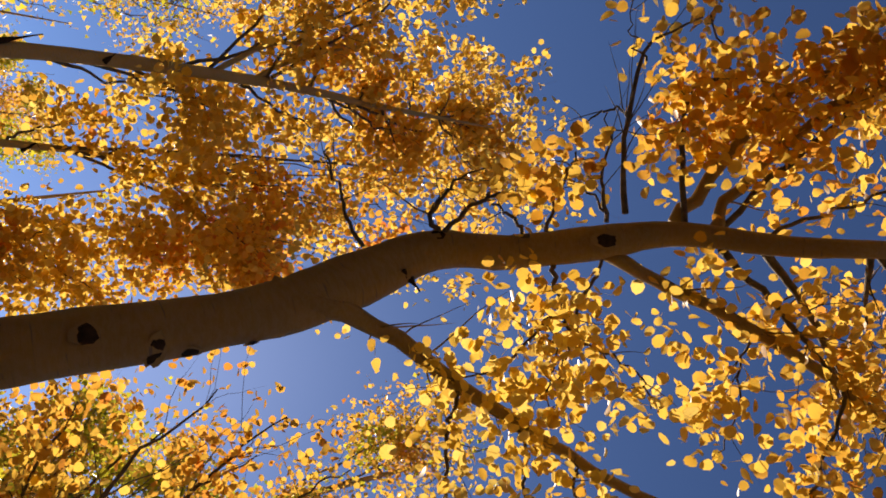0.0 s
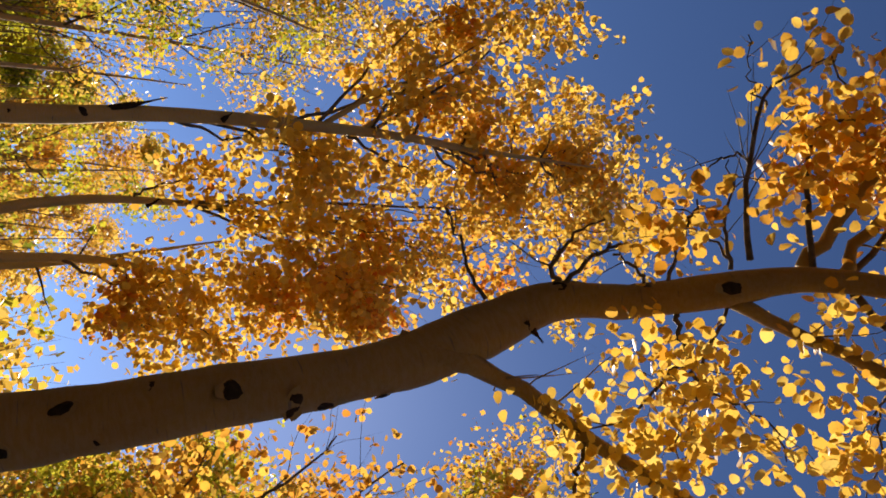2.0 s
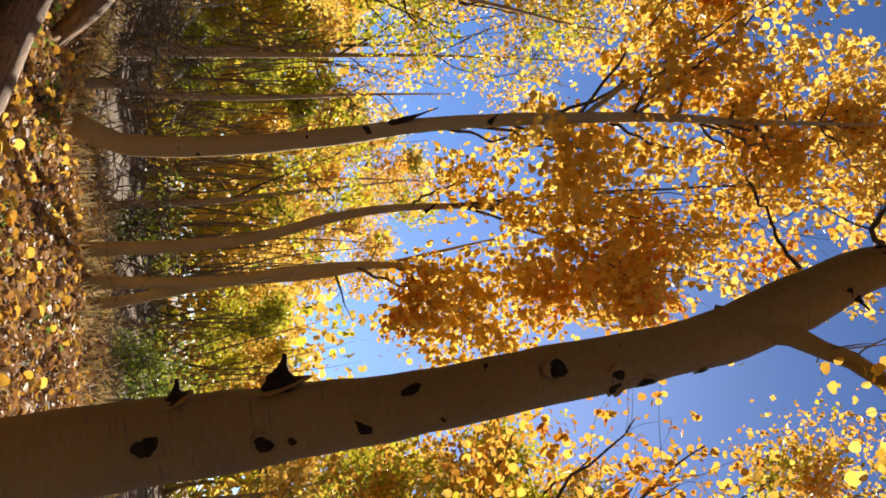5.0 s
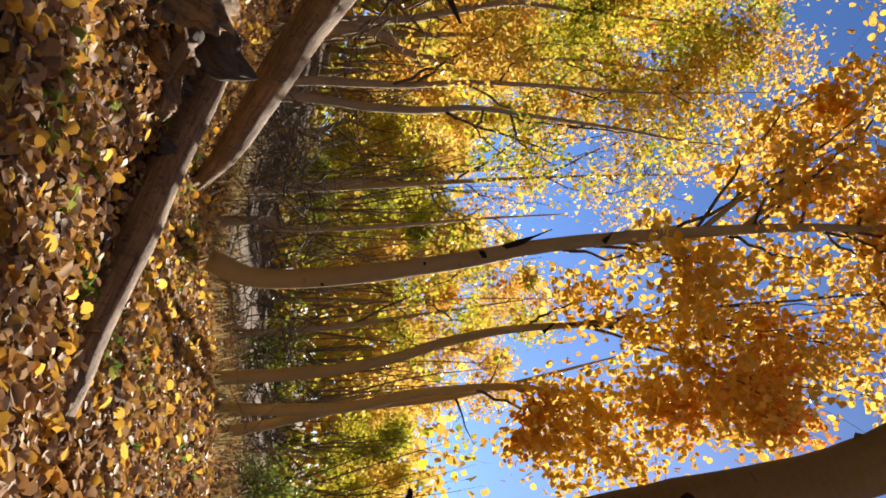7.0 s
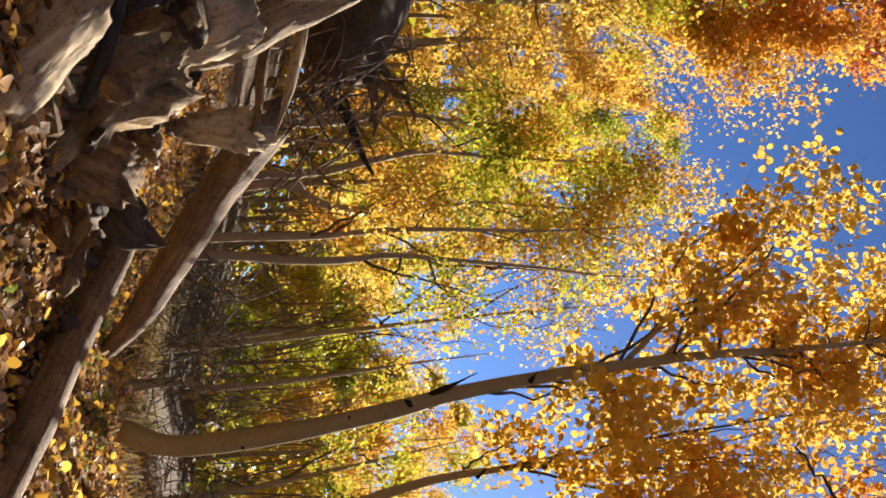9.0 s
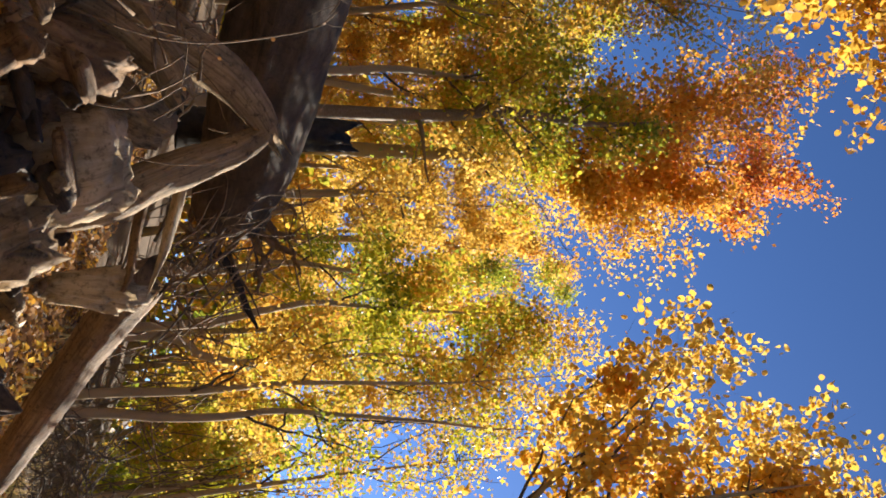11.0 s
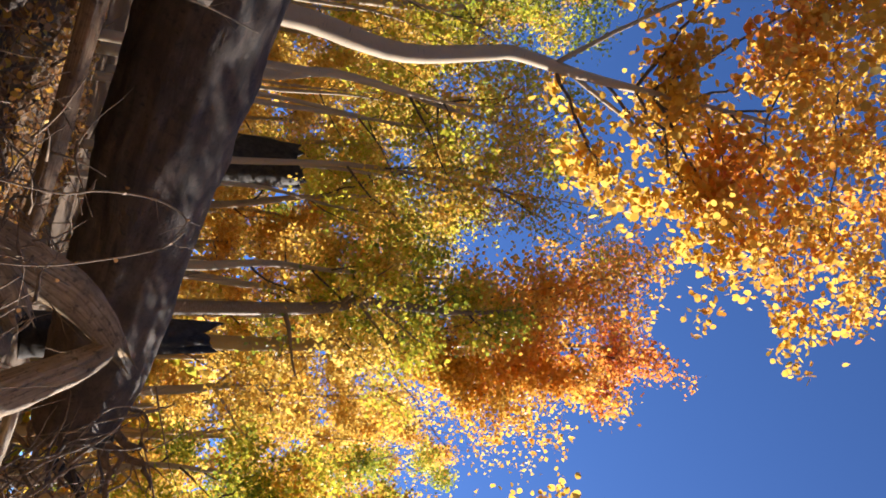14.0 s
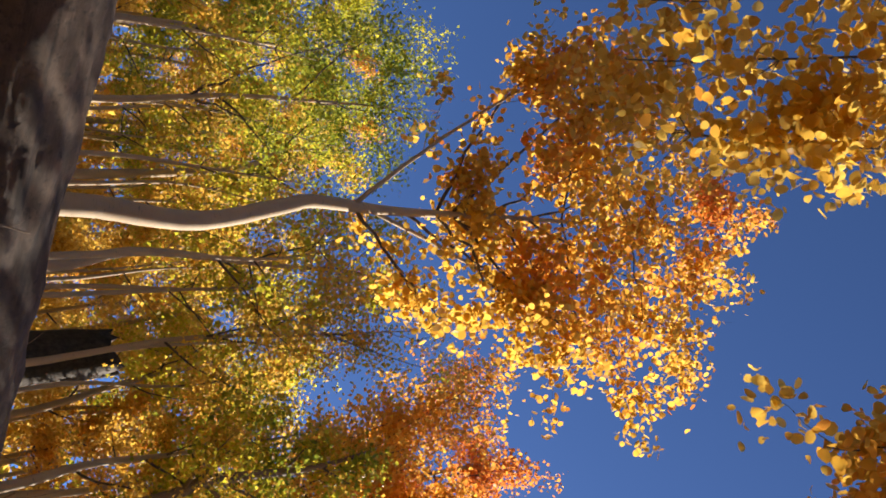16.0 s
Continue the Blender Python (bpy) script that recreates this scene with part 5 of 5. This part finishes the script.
TWIG_PALE = plain_bark("pale_twig", (0.14, 0.10, 0.07), (0.30, 0.23, 0.16), 40)
twig("thin brown cane arching before the big log", [(-1.95, 3.15, 1.0, 0.006), (-1.84, 3.13, 1.45, 0.005), (-1.85, 3.10, 1.64, 0.0045), (-1.82, 3.07, 1.84, 0.004), (-1.75, 3.08, 1.96, 0.0035), (-1.69, 3.12, 1.93, 0.003)], 1)
twig("thin cane bent over in the bank", [(-1.7, 3.3, 0.95, 0.006), (-1.60, 3.26, 1.22, 0.005), (-1.58, 3.25, 1.44, 0.0045), (-1.60, 3.21, 1.65, 0.004), (-1.64, 3.15, 1.87, 0.0035), (-1.70, 3.10, 1.96, 0.003)], 2)
twig("bare forked twig on the bank", [(-1.85, 3.4, 1.0, 0.006), (-1.7, 3.38, 1.2, 0.005), (-1.62, 3.32, 1.4, 0.004), (-1.5, 3.25, 1.55, 0.003)], 3, 2)
twig("dry twig standing in the roots", [(-1.45, 3.6, 0.9, 0.006), (-1.4, 3.55, 1.2, 0.005), (-1.5, 3.5, 1.4, 0.003)], 4, 1)
twig("pale dry twig on the big log", [(-2.75, 2.9, 1.7, 0.006), (-2.65, 2.85, 2.0, 0.005), (-2.6, 2.9, 2.25, 0.003)], 5, 1)


def chunk_mesh(seed):
    """An angular broken piece of rotten wood."""
    r = rng_of(seed)
    L, w = r.uniform(0.08, 0.2), r.uniform(0.03, 0.065)
    bm = bmesh.new()
    bmesh.ops.create_icosphere(bm, subdivisions=3, radius=1)
    V = np.array([v.co[:] for v in bm.verts])
    F = [tuple(v.index for v in f.verts) for f in bm.faces]
    bm.free()
    U = np.sign(V) * np.abs(V) ** 0.6
    k = np.array([0.35 * noise.noise(Vector(v) * 1.3 + Vector((seed, 0, 0))) + 0.4 * (0.2 - abs(noise.noise(Vector((v[0] * 3, v[1] * 3, v[2] * 0.8 + seed))))) + 0.12 * noise.noise(Vector(v) * 6) for v in V])
    V = U * (1 + k)[:, None] * [w, w * r.uniform(0.5, 1.0), L]
    return V, F, np.stack([np.arctan2(U[:, 1], U[:, 0]) / 6.283 + 0.5, V[:, 2]], 1)


def chunks(places, group):
    shapes = {}
    for k, (x, y, z, kind) in enumerate(places):
        key = (k % 7, kind)
        if key not in shapes:
            ob = shaped("wood_chunk", chunk_mesh(400 + k % 7), (GREY_WOOD, BROWN_WOOD, DARK_WOOD)[kind])
            shapes[key] = ob.data
        else:
            ob = new("wood_chunk", shapes[key])
        r = rng_of(500 + k)
        ob.matrix_world = pose(x, y, z, r.uniform(50, 130), r.uniform(-40, 40), r.uniform(0, 360))
        tagged(ob, ("grey splintered chunk of dead wood", "brown rotten chunk of wood", "dark broken bark chunk")[kind] + " on the bank", "dead wood", group)


def debris(label, count, xr, yr, seed, material):
    """Crumbled rotten wood: many small angular chips lying on the bank."""
    r = rng_of(seed)
    V, F, UV = [], [], []
    box = np.array([(a, b, c) for a in (-1, 1) for b in (-1, 1) for c in (-1, 1)], float)
    quads = ((0, 1, 3, 2), (4, 6, 7, 5), (0, 4, 5, 1), (2, 3, 7, 6), (0, 2, 6, 4), (1, 5, 7, 3))
    for k in range(count):
        x, y = r.uniform(*xr), r.uniform(*yr)
        m = pose(x, y, float(ground_z(x, y)) + r.uniform(0, 0.10), *r.uniform(0, 360, 3))
        s = np.array([r.uniform(0.006, 0.02), r.uniform(0.01, 0.03), r.uniform(0.02, 0.075)])
        V += [m @ Vector(c) for c in box * s * r.uniform(0.6, 1.3, (8, 3))]
        UV += [(c[0] * 0.1 + k * 0.37, c[2] * 0.1) for c in box]
        F += [tuple(8 * k + i for i in q) for q in quads]
    ob = shaped("wood_debris", (np.array(V), F, np.array(UV)), material, smooth=False)
    return tagged(ob, label, "debris", kind="stuff")


r = rng_of(90)
spots = [(r.normal(-0.48, 0.22), r.normal(4.55, 0.22), r.uniform(0.02, 0.10), int(r.choice([1, 1, 2]))) for _ in range(26)]
spots += [(r.uniform(-1.5, -0.6), r.uniform(3.35, 4.6), r.uniform(0.05, 0.4), int(r.choice([0, 1, 1, 2]))) for _ in range(40)]
spots += [(r.uniform(-2.6, -1.3), r.uniform(2.7, 3.8), r.uniform(0.02, 0.2), int(r.choice([0, 1, 2]))) for _ in range(16)]
chunks([(x, y, float(ground_z(x, y)) + h, kind) for x, y, h, kind in spots], "broken wood on the bank")
debris("crumbled grey rotten wood strewn over the bank", 700, (-1.9, -0.7), (3.1, 4.8), 91, GREY_WOOD)
debris("crumbled brown rotten wood strewn over the bank", 1000, (-2.4, -0.6), (2.9, 5.0), 92, BROWN_WOOD)


# ---- brushwood, fallen leaves, grass ----
def brushwood(label, centre, radii, count, length, thick, seed, material, toward=(0, 0, 0), bend=0.14):
    """A tangle of thin dead branches, each stick a bent tube."""
    r = rng_of(seed)
    pieces = []
    for _ in range(count):
        p = np.array(centre) + np.clip(r.normal(0, 0.5, 3), -1, 1) * radii
        p[2] = max(p[2], float(ground_z(p[0], p[1])) + 0.02)
        d = r.normal(0, 1, 3) * [1, 0.8, 0.75] + np.array(toward)
        rows = limb_rows(p, d, length * r.uniform(0.4, 1.4), thick * r.uniform(0.4, 1.4), r, 0.05, 6, bend)
        pieces.append(tube(rows, 4))
    V, F, UV = join(*pieces)
    at = np.array([centre[0], centre[1], float(ground_z(centre[0], centre[1]))])
    ob = shaped("brushwood", (V - at, F, UV), material)
    ob.location = at
    return tagged(ob, label, "branches", kind="stuff")


brushwood("tangle of dead grey branches behind the log", (0.3, 8.5, 0.75), (1.2, 0.7, 0.5), 330, 0.6, 0.007, 1, TWIG)
brushwood("tangle of dry roots and sticks at the trunk's butt", (-0.95, 6.7, 1.6), (0.6, 0.45, 0.5), 45, 0.5, 0.013, 2, STICK)
brushwood("pale dry sticks fanning out towards the trunk's butt", (-1.0, 5.4, 1.6), (0.35, 0.45, 0.4), 45, 0.6, 0.008, 8, STICK, (-1.6, 1.6, 2.6))
brushwood("dark torn rootlets hanging below the big trunk", (-1.25, 6.2, 1.7), (0.4, 0.4, 0.45), 26, 0.45, 0.014, 9, TWIG)
brushwood("dead saplings and sticks on the slope", (-0.6, 9.8, 1.4), (1.2, 0.9, 0.6), 110, 1.0, 0.010, 3, STICK)
brushwood("dry twigs under the big log", (-2.2, 3.7, 1.3), (0.9, 0.6, 0.3), 160, 0.35, 0.007, 4, STICK)
brushwood("fallen sticks among dry grass", (2.6, 8.8, 0.15), (2.2, 0.9, 0.2), 260, 0.7, 0.006, 5, STICK)
brushwood("dark brushwood on the forest floor", (3.2, 11.0, 0.4), (3.6, 1.4, 0.5), 320, 1.1, 0.010, 6, TWIG, (0, 0, 0.8))
brushwood("thin bare saplings behind the fallen wood", (-3.2, 9.0, 2.6), (2.2, 1.2, 0.8), 90, 1.4, 0.010, 7, STICK)

brushwood("thicket of thin bare stems behind the slender aspens", (3.2, 13.0, 0.9), (3.4, 1.5, 0.2), 90, 2.4, 0.015, 10, STICK, (0, 0, 6.0), 0.05)
brushwood("thicket of thin grey stems beyond the brush", (0.2, 12.5, 1.6), (2.2, 1.2, 0.3), 40, 2.2, 0.013, 11, STICK, (0, 0, 6.0), 0.05)


def shrub(label, x, y, wide, tall, count, seed, mix):
    """A low bush: stems from one foot, small leaves along them."""
    r = rng_of(seed)
    z = float(ground_z(x, y))
    root = new("shrub")
    root.location = (x, y, z)
    stems = [limb_rows((0, 0, -0.02), (r.normal(0, wide), r.normal(0, wide), tall), tall * r.uniform(0.7, 1.2), 0.012, r, 0.1, 8, 0.12) for _ in range(9)]
    for rows in stems:
        shaped("stem", join(tube(rows, 5), *[tube(x, 3) for x in twigs_on(rows, 5, tall * 0.35, r, 0.2)]), TWIG, root)
    pts = leaves_along(stems, count, wide * 0.5, r, 10)
    first = 0
    for tone, share in mix:
        some = pts[first:first + int(count * share)]
        first += len(some)
        leaf_cloud("leaves", some, 0.05 * r.uniform(0.6, 1.3, len(some)), LEAVES[tone], root, seed + first, KITE)
    return tagged(root, label, "bush")


shrub("dark green leafy bush at the foot of the woods", 4.75, 10.6, 0.5, 1.1, 1500, 801, [("weed", 0.7), ("green", 0.3)])
shrub("dark green bush among the thin stems", 5.6, 11.2, 0.6, 1.3, 1500, 802, [("weed", 0.8), ("green", 0.2)])
shrub("low green bush behind the kinked aspen", 3.3, 11.6, 0.5, 1.0, 1200, 803, [("weed", 0.6), ("green", 0.4)])


def litter():
    r = rng_of(77)
    n = 46000
    x, y = r.uniform(-1.6, 5.0, n), 1.0 + 9.0 * r.uniform(0, 1, n) ** 1.3
    pts = np.stack([x, y, ground_z(x, y) + r.uniform(0.005, 0.06, n)], 1)
    ob = leaf_cloud("fallen_leaves", pts, 0.028 + 0.05 * r.beta(1.4, 2.2, n), LEAVES["litter"], None, 78, ROUND, lie=0.48, fold=0.45)
    tagged(ob, "brown and yellow aspen leaves strewn over the ground", "leaves")
    n = 14000
    x, y = r.uniform(-5.0, -1.0, n), r.uniform(1.0, 9.0, n)
    pts = np.stack([x, y, ground_z(x, y) + r.uniform(0.005, 0.08, n)], 1)
    ob = leaf_cloud("bank_leaves", pts, r.uniform(0.03, 0.055, n), LEAVES["litter"], None, 79, ROUND, lie=0.4)
    tagged(ob, "dull fallen leaves on the shaded bank", "leaves")
    n = 420
    x, y = r.uniform(-0.8, 3.2, n), r.uniform(2.2, 7.5, n)
    pts = np.stack([x, y, ground_z(x, y) + r.uniform(0.05, 0.08, n)], 1)
    ob = leaf_cloud("yellow_leaves", pts, r.uniform(0.045, 0.08, n), LEAVES["gold"], None, 80, ROUND, lie=0.4)
    tagged(ob, "freshly fallen bright yellow aspen leaves", "leaves")
    n = 12000
    x, y = r.normal(1.2, 2.2, n), 1.0 - np.abs(r.normal(0, 2.2, n))
    pts = np.stack([x, y, ground_z(x, y) + r.uniform(0.005, 0.06, n)], 1)
    ob = leaf_cloud("clearing_leaves", pts, 0.028 + 0.05 * r.beta(1.4, 2.2, n), LEAVES["litter"], None, 81, ROUND, lie=0.48, fold=0.45)
    tagged(ob, "brown and yellow fallen leaves thinning over bare soil", "leaves")


litter()


def grass():
    r = rng_of(60)
    for name, label, tone, n, size, shape, xr, yr, tuft in (("dry_grass", "dry straw-coloured grass round the tree feet", "grass", 2600, (0.10, 0.26), BLADE, (-0.8, 5.5), (7.3, 11.0), 500),
                                                            ("green_weeds", "small green weeds between fallen leaves", "weed", 500, (0.05, 0.09), KITE, (-0.4, 3.0), (3.0, 7.0), 60)):
        cx, cy = r.uniform(*xr, tuft), r.uniform(*yr, tuft)
        pick = r.integers(0, tuft, n)
        x, y = cx[pick] + r.normal(0, 0.09, n), cy[pick] + r.normal(0, 0.09, n)
        s = r.uniform(*size, n)
        pts = np.stack([x, y, ground_z(x, y) + 0.45 * s], 1)
        ob = leaf_cloud(name, pts, s, LEAVES[tone], None, 61, shape, upright=True)
        tagged(ob, label, "grass")


grass()
